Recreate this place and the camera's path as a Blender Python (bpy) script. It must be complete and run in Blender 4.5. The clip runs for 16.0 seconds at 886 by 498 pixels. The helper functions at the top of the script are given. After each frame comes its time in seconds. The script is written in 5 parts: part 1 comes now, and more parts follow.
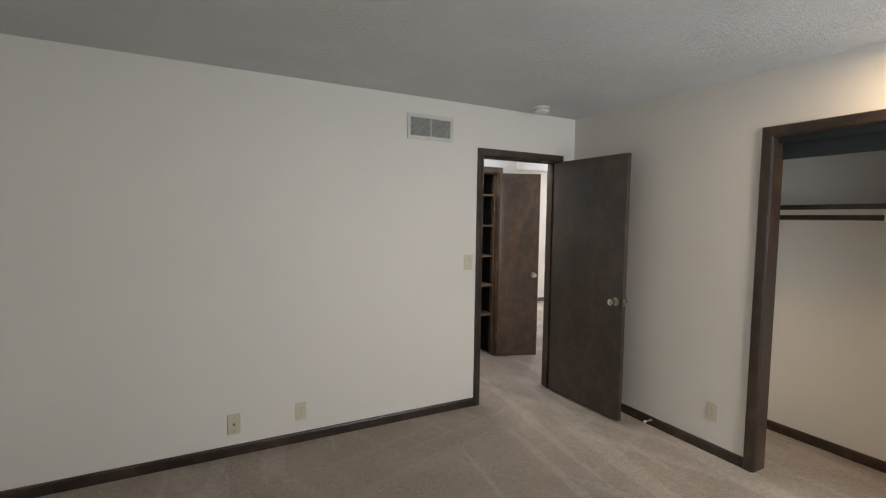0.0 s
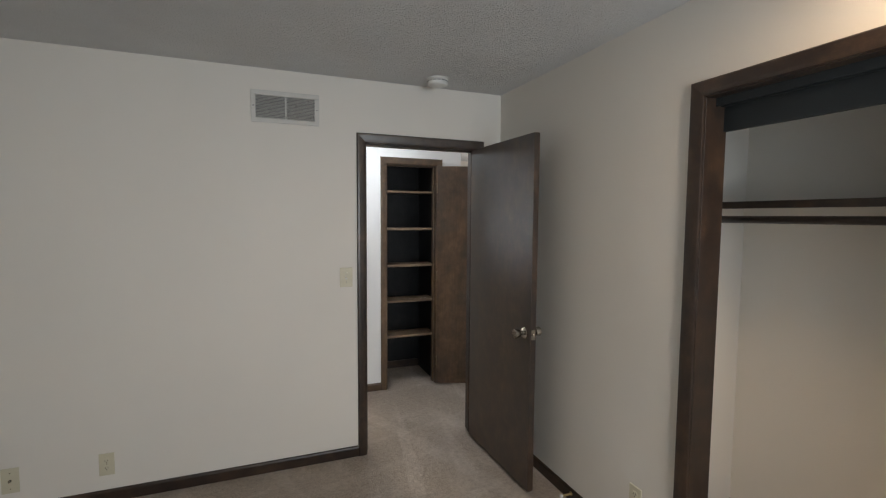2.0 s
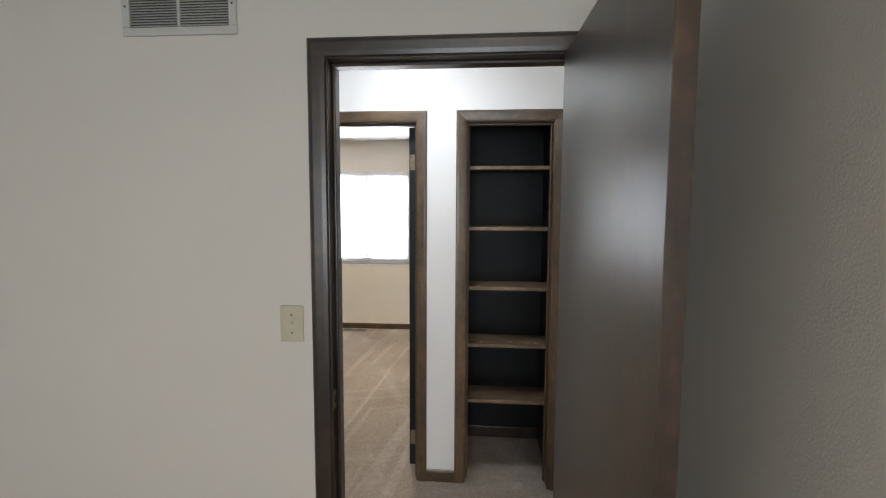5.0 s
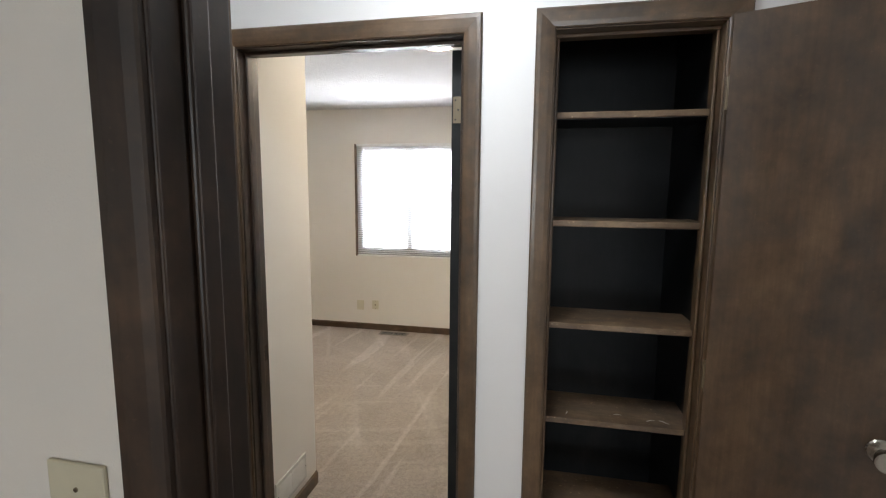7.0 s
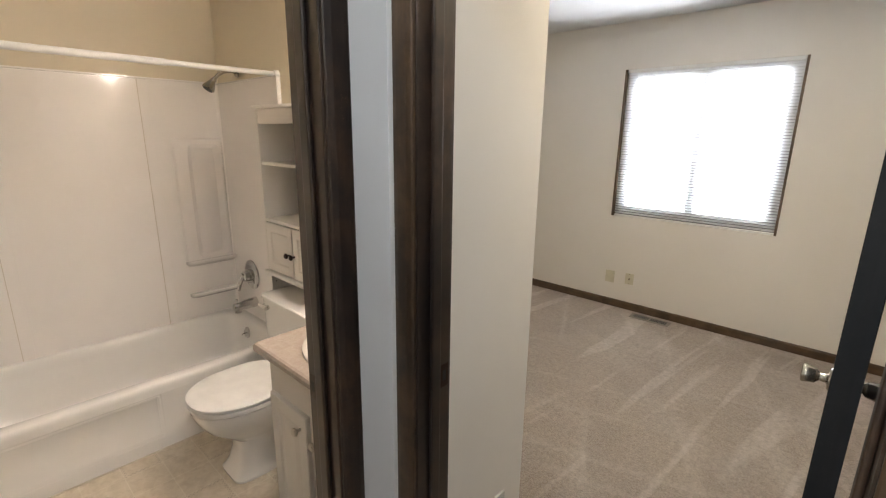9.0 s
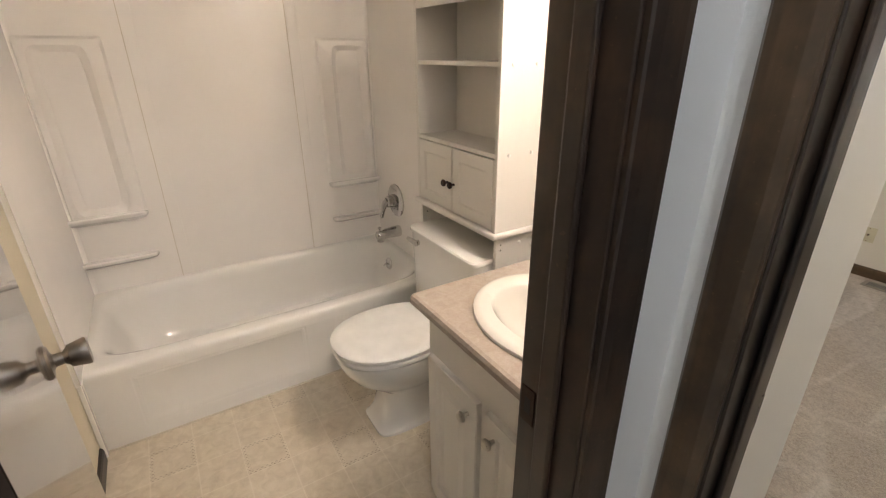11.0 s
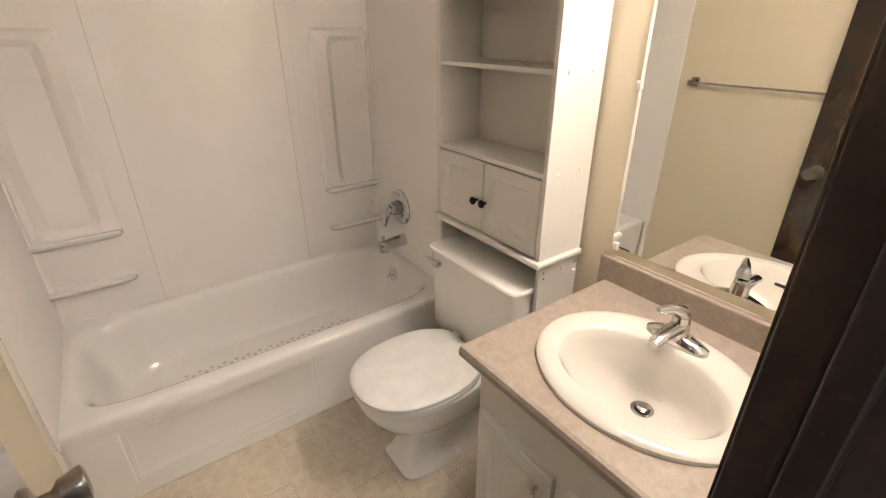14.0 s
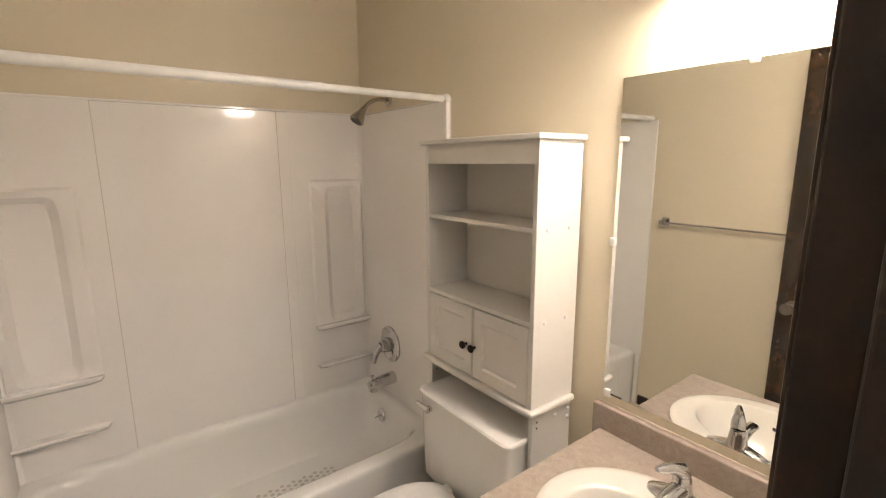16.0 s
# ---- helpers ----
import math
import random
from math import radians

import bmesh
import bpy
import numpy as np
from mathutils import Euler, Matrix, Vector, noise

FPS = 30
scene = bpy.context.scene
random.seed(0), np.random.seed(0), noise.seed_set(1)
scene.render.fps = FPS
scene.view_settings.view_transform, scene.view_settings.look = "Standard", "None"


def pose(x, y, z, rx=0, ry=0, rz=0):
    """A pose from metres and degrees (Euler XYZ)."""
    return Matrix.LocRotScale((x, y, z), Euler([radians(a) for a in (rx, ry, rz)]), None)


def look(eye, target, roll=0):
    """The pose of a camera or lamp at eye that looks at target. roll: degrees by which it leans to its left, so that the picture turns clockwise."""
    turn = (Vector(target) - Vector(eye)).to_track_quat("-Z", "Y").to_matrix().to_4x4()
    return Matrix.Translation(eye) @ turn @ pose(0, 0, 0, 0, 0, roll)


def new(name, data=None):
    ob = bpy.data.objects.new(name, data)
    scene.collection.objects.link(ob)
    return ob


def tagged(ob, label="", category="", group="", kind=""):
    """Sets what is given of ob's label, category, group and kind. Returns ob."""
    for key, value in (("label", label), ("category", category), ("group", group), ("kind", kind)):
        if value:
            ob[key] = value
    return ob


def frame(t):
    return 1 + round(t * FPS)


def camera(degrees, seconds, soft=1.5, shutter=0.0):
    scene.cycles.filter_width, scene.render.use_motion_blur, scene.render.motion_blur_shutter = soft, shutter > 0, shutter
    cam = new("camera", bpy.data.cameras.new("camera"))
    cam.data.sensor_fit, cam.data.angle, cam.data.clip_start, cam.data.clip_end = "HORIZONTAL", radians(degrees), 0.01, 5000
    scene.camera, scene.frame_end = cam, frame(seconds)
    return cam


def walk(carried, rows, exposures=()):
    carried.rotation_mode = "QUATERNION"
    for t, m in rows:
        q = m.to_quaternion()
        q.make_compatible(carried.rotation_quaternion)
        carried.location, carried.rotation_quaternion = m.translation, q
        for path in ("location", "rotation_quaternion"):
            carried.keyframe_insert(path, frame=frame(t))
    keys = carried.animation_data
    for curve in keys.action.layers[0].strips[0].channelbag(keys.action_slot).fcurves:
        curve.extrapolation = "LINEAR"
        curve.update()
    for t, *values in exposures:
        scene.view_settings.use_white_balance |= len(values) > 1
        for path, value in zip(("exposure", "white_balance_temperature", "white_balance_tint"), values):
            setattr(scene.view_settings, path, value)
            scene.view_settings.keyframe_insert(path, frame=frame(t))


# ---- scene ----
cam = camera(88.0, 16.0, soft=1.2)
# seconds, eye, target, lean
PATH = [
    (0, (-2.014, -3.124, 1.529), (-1.08, -1.361, 1.396), 0.8),
    (0.5, (-1.676, -3.052, 1.539), (-0.733, -1.294, 1.404), 0.8),
    (1, (-1.295, -3.024, 1.551), (-0.327, -1.28, 1.414), 0.6),
    (1.5, (-0.945, -2.972, 1.57), (-0.055, -1.186, 1.431), 0.4),
    (2, (-0.617, -2.913, 1.571), (0.112, -1.056, 1.43), 0.4),
    (2.5, (-0.302, -2.812, 1.568), (0.201, -0.882, 1.429), 0.5),
    (3, (-0.065, -2.609, 1.564), (0.242, -0.637, 1.422), 0.5),
    (3.5, (0.151, -2.357, 1.559), (0.258, -0.365, 1.418), 0.5),
    (3.7, (0.238, -2.246, 1.552), (0.268, -0.251, 1.413), 0.5),
    (5.8, (0.499, -0.986, 1.567), (0.284, 0.993, 1.376), 0.6),
    (6, (0.486, -0.882, 1.555), (0.242, 1.094, 1.363), 0.8),
    (6.5, (0.428, -0.615, 1.55), (0.115, 1.349, 1.339), 0.7),
    (7, (0.372, -0.397, 1.554), (-0.025, 1.548, 1.304), 0.5),
    (7.5, (0.319, -0.178, 1.554), (-0.272, 1.707, 1.243), -0.1),
    (8, (0.267, 0.022, 1.545), (-0.577, 1.795, 1.168), 0.3),
    (8.5, (0.206, 0.206, 1.544), (-0.885, 1.823, 1.103), 0.6),
    (9, (0.068, 0.377, 1.521), (-1.251, 1.799, 1.034), 0.7),
    (9.5, (-0.078, 0.453, 1.491), (-1.553, 1.684, 0.934), 0.5),
    (10, (-0.192, 0.477, 1.46), (-1.76, 1.536, 0.813), -0.1),
    (12.3, (-0.714, 0.531, 1.377), (-2.194, 1.5, 0.444), 0.0),
    (12.5, (-0.732, 0.52, 1.384), (-2.192, 1.49, 0.422), 0.1),
    (13, (-0.753, 0.502, 1.41), (-2.18, 1.471, 0.398), 0.0),
    (13.5, (-0.756, 0.472, 1.442), (-2.167, 1.465, 0.429), 0.2),
    (14, (-0.76, 0.472, 1.475), (-2.226, 1.52, 0.608), -0.1),
    (14.5, (-0.766, 0.476, 1.5), (-2.277, 1.572, 0.782), -0.1),
    (15, (-0.751, 0.475, 1.531), (-2.293, 1.607, 0.948), -0.3),
    (15.5, (-0.75, 0.471, 1.551), (-2.308, 1.633, 1.083), -0.4),
    (16, (-0.752, 0.471, 1.563), (-2.325, 1.649, 1.19), -0.3),
]
walk(cam, [(t, look(eye, target, lean)) for t, eye, target, lean in PATH], [(0.0, 0.22), (1.0, 0.10), (2.0, -0.05), (2.5, -0.10), (3.5, 0.10), (6.0, 0.0), (14.5, 0.0), (16.0, -0.1)])

# ---- light ----
world = bpy.data.worlds.new("world")
scene.world = world
world.use_nodes = True
wn = world.node_tree
sky = wn.nodes.new("ShaderNodeTexSky")
sky.sky_type = "NISHITA"
sky.sun_disc = False
sky.sun_elevation, sky.sun_rotation = radians(38), radians(200)
wn.links.new(sky.outputs[0], wn.nodes["Background"].inputs[0])
wn.nodes["Background"].inputs[1].default_value = 0.12


def lamp(name, kind, m, watts, colour, size=(0.2, 0.2), spread=180):
    data = bpy.data.lights.new(name, kind)
    data.energy, data.color = watts, colour
    if kind == "AREA":
        data.shape, data.size, data.size_y, data.spread = "RECTANGLE", size[0], size[1], radians(spread)
    elif kind == "POINT":
        data.shadow_soft_size = size[0]
    elif kind == "SUN":
        data.angle = size[0]
    ob = new(name, data)
    ob.matrix_world = m
    return ob


DAY = (0.91, 0.94, 1.0)
lamp("sun", "SUN", look((0, 0, 0), (0.35, 0.9, -0.75)), 1.0, (1.0, 0.95, 0.88), (radians(10), 0))
# daylight in the openings of the three windows
lamp("bedroom_window_daylight", "AREA", look((0.36, -4.26, 1.45), (-0.15, 0, 1.2)), 46, (0.84, 0.93, 1.0), (1.10, 1.16))
lamp("second_bedroom_window_daylight", "AREA", look((-0.982, 4.53, 1.44), (-0.982, 0, 1.2)), 115, DAY, (1.16, 1.16))
lamp("living_room_window_daylight", "AREA", look((4.4, 3.66, 1.45), (4.4, 0, 1.2)), 110, DAY, (1.15, 1.15))


# ---- materials ----
class Nodes:
    """A node material under construction."""

    def __init__(self, name, rough=0.5, metal=0.0, spec=0.5, coat=0.0):
        self.mat = bpy.data.materials.new(name)
        self.mat.use_nodes = True
        self.tree = self.mat.node_tree
        self.bsdf = self.tree.nodes["Principled BSDF"]
        self.bsdf.inputs["Roughness"].default_value = rough
        self.bsdf.inputs["Metallic"].default_value = metal
        self.bsdf.inputs["Specular IOR Level"].default_value = spec
        self.bsdf.inputs["Coat Weight"].default_value = coat
        self.place = self.tree.nodes.new("ShaderNodeNewGeometry").outputs["Position"]

    def node(self, kind, **values):
        n = self.tree.nodes.new(kind)
        for key, value in values.items():
            n.inputs[key].default_value = value
        return n

    def link(self, a, b):
        self.tree.links.new(a, b)

    def stretched(self, scale):
        n = self.tree.nodes.new("ShaderNodeMapping")
        n.inputs["Scale"].default_value = scale
        self.link(self.place, n.inputs["Vector"])
        return n.outputs[0]

    def noise(self, scale, detail=4.0, rough=0.55, stretch=(1, 1, 1), warp=0.0):
        n = self.node("ShaderNodeTexNoise", Scale=scale, Detail=detail, Roughness=rough, Distortion=warp)
        self.link(self.stretched(stretch), n.inputs["Vector"])
        return n.outputs[0]

    def ramp(self, source, stops):
        n = self.tree.nodes.new("ShaderNodeValToRGB")
        band = n.color_ramp
        while len(band.elements) < len(stops):
            band.elements.new(0.5)
        for e, (at, colour) in zip(band.elements, stops):
            e.position, e.color = at, (*colour, 1) if len(colour) == 3 else colour
        self.link(source, n.inputs[0])
        return n.outputs[0]

    def mix(self, fac, a, b, how="MIX"):
        n = self.tree.nodes.new("ShaderNodeMix")
        n.data_type, n.blend_type = "RGBA", how
        for value, socket in ((fac, n.inputs[0]), (a, n.inputs[6]), (b, n.inputs[7])):
            if isinstance(value, (int, float)):
                socket.default_value = value
            elif isinstance(value, tuple):
                socket.default_value = (*value, 1)
            else:
                self.link(value, socket)
        return n.outputs[2]

    def math(self, how, a, b=0.0, c=0.0):
        n = self.tree.nodes.new("ShaderNodeMath")
        n.operation = how
        for value, socket in zip((a, b, c), n.inputs):
            if isinstance(value, (int, float)):
                socket.default_value = value
            else:
                self.link(value, socket)
        return n.outputs[0]

    def colour(self, source):
        if isinstance(source, tuple):
            self.bsdf.inputs["Base Color"].default_value = (*source, 1)
        else:
            self.link(source, self.bsdf.inputs["Base Color"])
        return self

    def rough(self, source, low, high):
        n = self.node("ShaderNodeMapRange")
        n.inputs["To Min"].default_value, n.inputs["To Max"].default_value = low, high
        self.link(source, n.inputs["Value"])
        self.link(n.outputs[0], self.bsdf.inputs["Roughness"])
        return self

    def bump(self, source, strength, depth):
        n = self.node("ShaderNodeBump", Strength=strength, Distance=depth)
        self.link(source, n.inputs["Height"])
        self.link(n.outputs[0], self.bsdf.inputs["Normal"])
        return self


def painted(name, base, rough=0.6, grain=0.0015, tint=0.04):
    """Rolled wall paint: faint orange peel and slow unevenness."""
    n = Nodes(name, rough)
    slow = n.noise(1.3, 3)
    dark = tuple(c * (1 - tint) for c in base)
    n.colour(n.ramp(slow, [(0.3, dark), (0.7, base)]))
    n.rough(n.noise(9, 3), rough - 0.08, rough + 0.08)
    return n.bump(n.noise(260, 3), 0.35, grain).mat


def stained_wood(name, dark, mid, light, rough=0.40, coat=0.38, along="z", chips=0.05):
    """Dark stained and lacquered wood: blotchy stain, grain along one axis, scuffs."""
    n = Nodes(name, rough, 0, 0.5, coat)
    n.bsdf.inputs["Coat Roughness"].default_value = 0.22
    long = {"z": (1, 1, 0.06), "x": (0.06, 1, 1), "y": (1, 0.06, 1)}[along]
    soft = {"z": (1, 1, 0.45), "x": (0.45, 1, 1), "y": (1, 0.45, 1)}[along]
    blotch = n.math("ADD", n.math("MULTIPLY", n.noise(3.4, 5, 0.6, soft, 0.5), 0.62), n.math("MULTIPLY", n.noise(11, 4, 0.65), 0.38))
    base = n.ramp(blotch, [(0.36, dark), (0.5, mid), (0.64, light)])
    grain = n.noise(75, 6, 0.65, long)
    base = n.mix(0.38, base, n.ramp(grain, [(0.3, (0.35, 0.33, 0.31)), (0.65, (1, 1, 1))]), "MULTIPLY")
    cloud = n.ramp(n.noise(6.5, 5, 0.7, soft, 1.2), [(0.46, (0, 0, 0)), (0.66, (1, 1, 1))])
    base = n.mix(n.math("MULTIPLY", cloud, 0.45), base, tuple(0.55 * m + 0.45 * sum(mid) / 3 for m in dark))
    scuff = n.ramp(n.noise(120, 2, 0.4), [(0.705, (0, 0, 0)), (0.74, (1, 1, 1))])
    base = n.mix(n.math("MULTIPLY", scuff, chips), base, tuple(min(1, c * 3.5) for c in light))
    n.colour(base)
    n.rough(blotch, rough - 0.08, rough + 0.12)
    return n.bump(grain, 0.12, 0.0008).mat


def metal(name, base, rough):
    n = Nodes(name, rough, 1.0)
    n.colour(n.ramp(n.noise(60, 3), [(0.3, tuple(c * 0.9 for c in base)), (0.7, base)]))
    n.rough(n.noise(140, 2), rough * 0.7, rough * 1.4)
    return n.mat


def glossy_white(name, base, rough=0.12, coat=0.3):
    n = Nodes(name, rough, 0, 0.5, coat)
    n.colour(n.ramp(n.noise(2.2, 3), [(0.3, tuple(c * 0.95 for c in base)), (0.7, base)]))
    n.rough(n.noise(26, 3), rough * 0.7, rough * 1.5)
    return n.bump(n.noise(5, 2), 0.08, 0.004).mat


def plain(name, base, rough=0.5):
    n = Nodes(name, rough)
    n.colour(n.ramp(n.noise(14, 3), [(0.3, tuple(c * 0.9 for c in base)), (0.7, base)]))
    return n.mat


WALL = painted("wall_paint", (0.75, 0.717, 0.664))
# wall paint whitened in colour for the light that reaches the passage
PASSWALL = painted("light_whitened_wall_paint", (0.81, 0.785, 0.745))
HALLWALL = painted("hall_wall_paint", (0.79, 0.80, 0.81))
BATHWALL = painted("bathroom_wall_paint", (0.72, 0.645, 0.495), 0.42)
FURNITURE = painted("white_lacquer", (0.71, 0.685, 0.64), 0.35, 0.0004, 0.03)
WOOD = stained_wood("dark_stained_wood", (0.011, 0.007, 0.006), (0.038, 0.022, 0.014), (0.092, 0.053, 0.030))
# HALLWOOD: stained trim in a browner tone, hall light included in its colour
HALLWOOD = stained_wood("lit_stained_wood", (0.040, 0.024, 0.013), (0.102, 0.061, 0.031), (0.172, 0.106, 0.058), 0.40)
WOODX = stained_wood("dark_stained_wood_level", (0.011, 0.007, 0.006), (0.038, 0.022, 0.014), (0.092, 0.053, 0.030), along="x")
HALLWOODX = stained_wood("lit_stained_wood_level", (0.040, 0.024, 0.013), (0.102, 0.061, 0.031), (0.172, 0.106, 0.058), 0.40, along="x")
WOODY = stained_wood("dark_stained_wood_across", (0.011, 0.007, 0.006), (0.038, 0.022, 0.014), (0.092, 0.053, 0.030), along="y")
GLOSSWOOD = stained_wood("varnished_dark_wood", (0.011, 0.007, 0.006), (0.038, 0.022, 0.014), (0.092, 0.053, 0.030), 0.16, 1.0)
GLOSSWOOD.node_tree.nodes["Principled BSDF"].inputs["Coat Roughness"].default_value = 0.05
DOORWOOD = stained_wood("varnished_door_wood", (0.011, 0.007, 0.006), (0.038, 0.022, 0.014), (0.092, 0.053, 0.030), 0.40, 0.55)
DOORWOOD.node_tree.nodes["Principled BSDF"].inputs["Coat Roughness"].default_value = 0.28
LEAFWOOD = stained_wood("closet_door_wood", (0.034, 0.020, 0.012), (0.087, 0.051, 0.028), (0.150, 0.090, 0.049), 0.37)
DARKWOOD = stained_wood("near_black_wood", (0.009, 0.007, 0.007), (0.025, 0.016, 0.012), (0.066, 0.037, 0.021), chips=0.12)
DARKWOODY = stained_wood("near_black_wood_across", (0.009, 0.008, 0.008), (0.024, 0.017, 0.014), (0.062, 0.037, 0.023), along="y")
SHELFWOOD = stained_wood("worn_shelf_wood", (0.06, 0.037, 0.021), (0.16, 0.103, 0.06), (0.30, 0.21, 0.13), 0.5, 0.0, "x", 0.3)
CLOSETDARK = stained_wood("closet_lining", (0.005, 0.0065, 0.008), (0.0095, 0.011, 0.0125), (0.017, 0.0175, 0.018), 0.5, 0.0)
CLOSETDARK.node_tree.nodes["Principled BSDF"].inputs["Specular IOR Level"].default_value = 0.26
SATIN = metal("satin_nickel", (0.66, 0.63, 0.58), 0.3)
TRACK = plain("dark_track_and_header_shade", (0.022, 0.026, 0.028), 0.6)
NICKEL = metal("brushed_nickel", (0.44, 0.41, 0.36), 0.22)
CHROME = metal("chrome", (0.62, 0.61, 0.60), 0.10)
BRASS = metal("aged_brass", (0.42, 0.33, 0.18), 0.35)
HINGE = plain("painted_hinge", (0.20, 0.155, 0.095), 0.5)
OLDNICKEL = metal("darkened_nickel", (0.30, 0.27, 0.24), 0.3)
BRONZE = metal("dark_bronze", (0.05, 0.035, 0.03), 0.35)
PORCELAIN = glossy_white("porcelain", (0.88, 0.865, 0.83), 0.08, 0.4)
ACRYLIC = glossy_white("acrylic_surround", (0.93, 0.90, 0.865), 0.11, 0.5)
# porcelain toned down in colour to offset strong lamp light on the sink
SINKWARE = glossy_white("toned_down_porcelain", (0.66, 0.63, 0.575), 0.08, 0.4)
PLASTIC = plain("white_plastic", (0.78, 0.77, 0.74), 0.4)
IVORY = plain("ivory_plastic", (0.62, 0.58, 0.44), 0.4)
SLOT = plain("dark_slot", (0.02, 0.02, 0.02), 0.7)
DUCT = plain("grey_duct", (0.10, 0.10, 0.10), 0.8)
VENTPAINT = plain("vent_enamel", (0.62, 0.61, 0.58), 0.45)
REGISTER = plain("worn_register_enamel", (0.30, 0.26, 0.21), 0.5)
WHITEMETAL = plain("white_metal", (0.80, 0.80, 0.78), 0.35)
CAULK = plain("caulk", (0.66, 0.60, 0.50), 0.6)
# frame colour darkened for its unlit side behind the blind
SHADEFRAME = plain("shaded_window_frame", (0.27, 0.27, 0.28), 0.5)
ALUMINIUM = plain("window_frame_aluminium", (0.50, 0.50, 0.51), 0.4)


def carpet_material(name, streaks):
    """Cut pile: tufts, darker flecks, pale streaks and fans left by the vacuum cleaner."""
    n = Nodes(name, 0.95, 0, 0.1)
    n.bsdf.inputs["Sheen Weight"].default_value = 0.2
    tuft = n.noise(300, 3, 0.7)
    fleck = n.noise(105, 4, 0.75)
    clump = n.noise(34, 4, 0.7)
    patch = n.noise(1.7, 4, 0.6, (1.0, 0.7, 1), 1.0)
    base = n.ramp(tuft, [(0.30, (0.45, 0.37, 0.295)), (0.70, (0.80, 0.69, 0.58))])
    base = n.mix(0.62, base, n.ramp(fleck, [(0.34, (0.42, 0.38, 0.35)), (0.58, (1, 1, 1))]), "MULTIPLY")
    base = n.mix(0.55, base, n.ramp(clump, [(0.36, (0.68, 0.65, 0.62)), (0.58, (1, 1, 1))]), "MULTIPLY")
    base = n.mix(0.6, base, n.ramp(patch, [(0.38, (0.80, 0.79, 0.78)), (0.60, (1, 1, 1))]), "MULTIPLY")
    for turn, scale, stretch, low, high, amount in ((-24, 1.9, (2.4, 0.16, 1), 0.55, 0.63, 0.29), (8, 2.3, (2.6, 0.20, 1), 0.57, 0.61, 0.36),
                                                    (74, 2.6, (2.8, 0.22, 1), 0.56, 0.65, 0.20), (-58, 1.6, (1.6, 0.5, 1), 0.52, 0.68, 0.22)):
        m = n.tree.nodes.new("ShaderNodeMapping")
        m.inputs["Rotation"].default_value = (0, 0, radians(turn))
        n.link(n.place, m.inputs["Vector"])
        k = n.tree.nodes.new("ShaderNodeMapping")
        k.inputs["Scale"].default_value = stretch
        n.link(m.outputs[0], k.inputs["Vector"])
        lane = n.node("ShaderNodeTexNoise", Scale=scale, Detail=3.0, Roughness=0.45, Distortion=0.35)
        n.link(k.outputs[0], lane.inputs["Vector"])
        mask = n.ramp(lane.outputs[0], [(low, (0, 0, 0)), (high, (1, 1, 1))])
        rough_edge = n.ramp(clump, [(0.30, (0.35, 0.35, 0.35)), (0.65, (1, 1, 1))])
        base = n.mix(n.math("MULTIPLY", n.math("MULTIPLY", mask, rough_edge), amount * streaks), base, (0.84, 0.76, 0.69))
    n.colour(base)
    return n.bump(n.math("ADD", tuft, n.math("MULTIPLY", fleck, 1.6)), 1.0, 0.012).mat


def popcorn_material():
    """Sprayed popcorn ceiling: separate lumps of several sizes."""
    n = Nodes("popcorn_ceiling", 0.9, 0, 0.2)
    cells = n.tree.nodes.new("ShaderNodeTexVoronoi")
    cells.inputs["Scale"].default_value = 95
    n.link(n.place, cells.inputs["Vector"])
    lumps = n.ramp(cells.outputs["Distance"], [(0.0, (1, 1, 1)), (0.55, (0, 0, 0))])
    height = n.math("ADD", n.math("MULTIPLY", lumps, n.noise(40, 3)), n.math("MULTIPLY", n.noise(150, 4, 0.7), 0.7))
    n.colour(n.ramp(n.noise(2, 3), [(0.3, (0.66, 0.66, 0.66)), (0.7, (0.72, 0.72, 0.72))]))
    return n.bump(height, 1.0, 0.012).mat


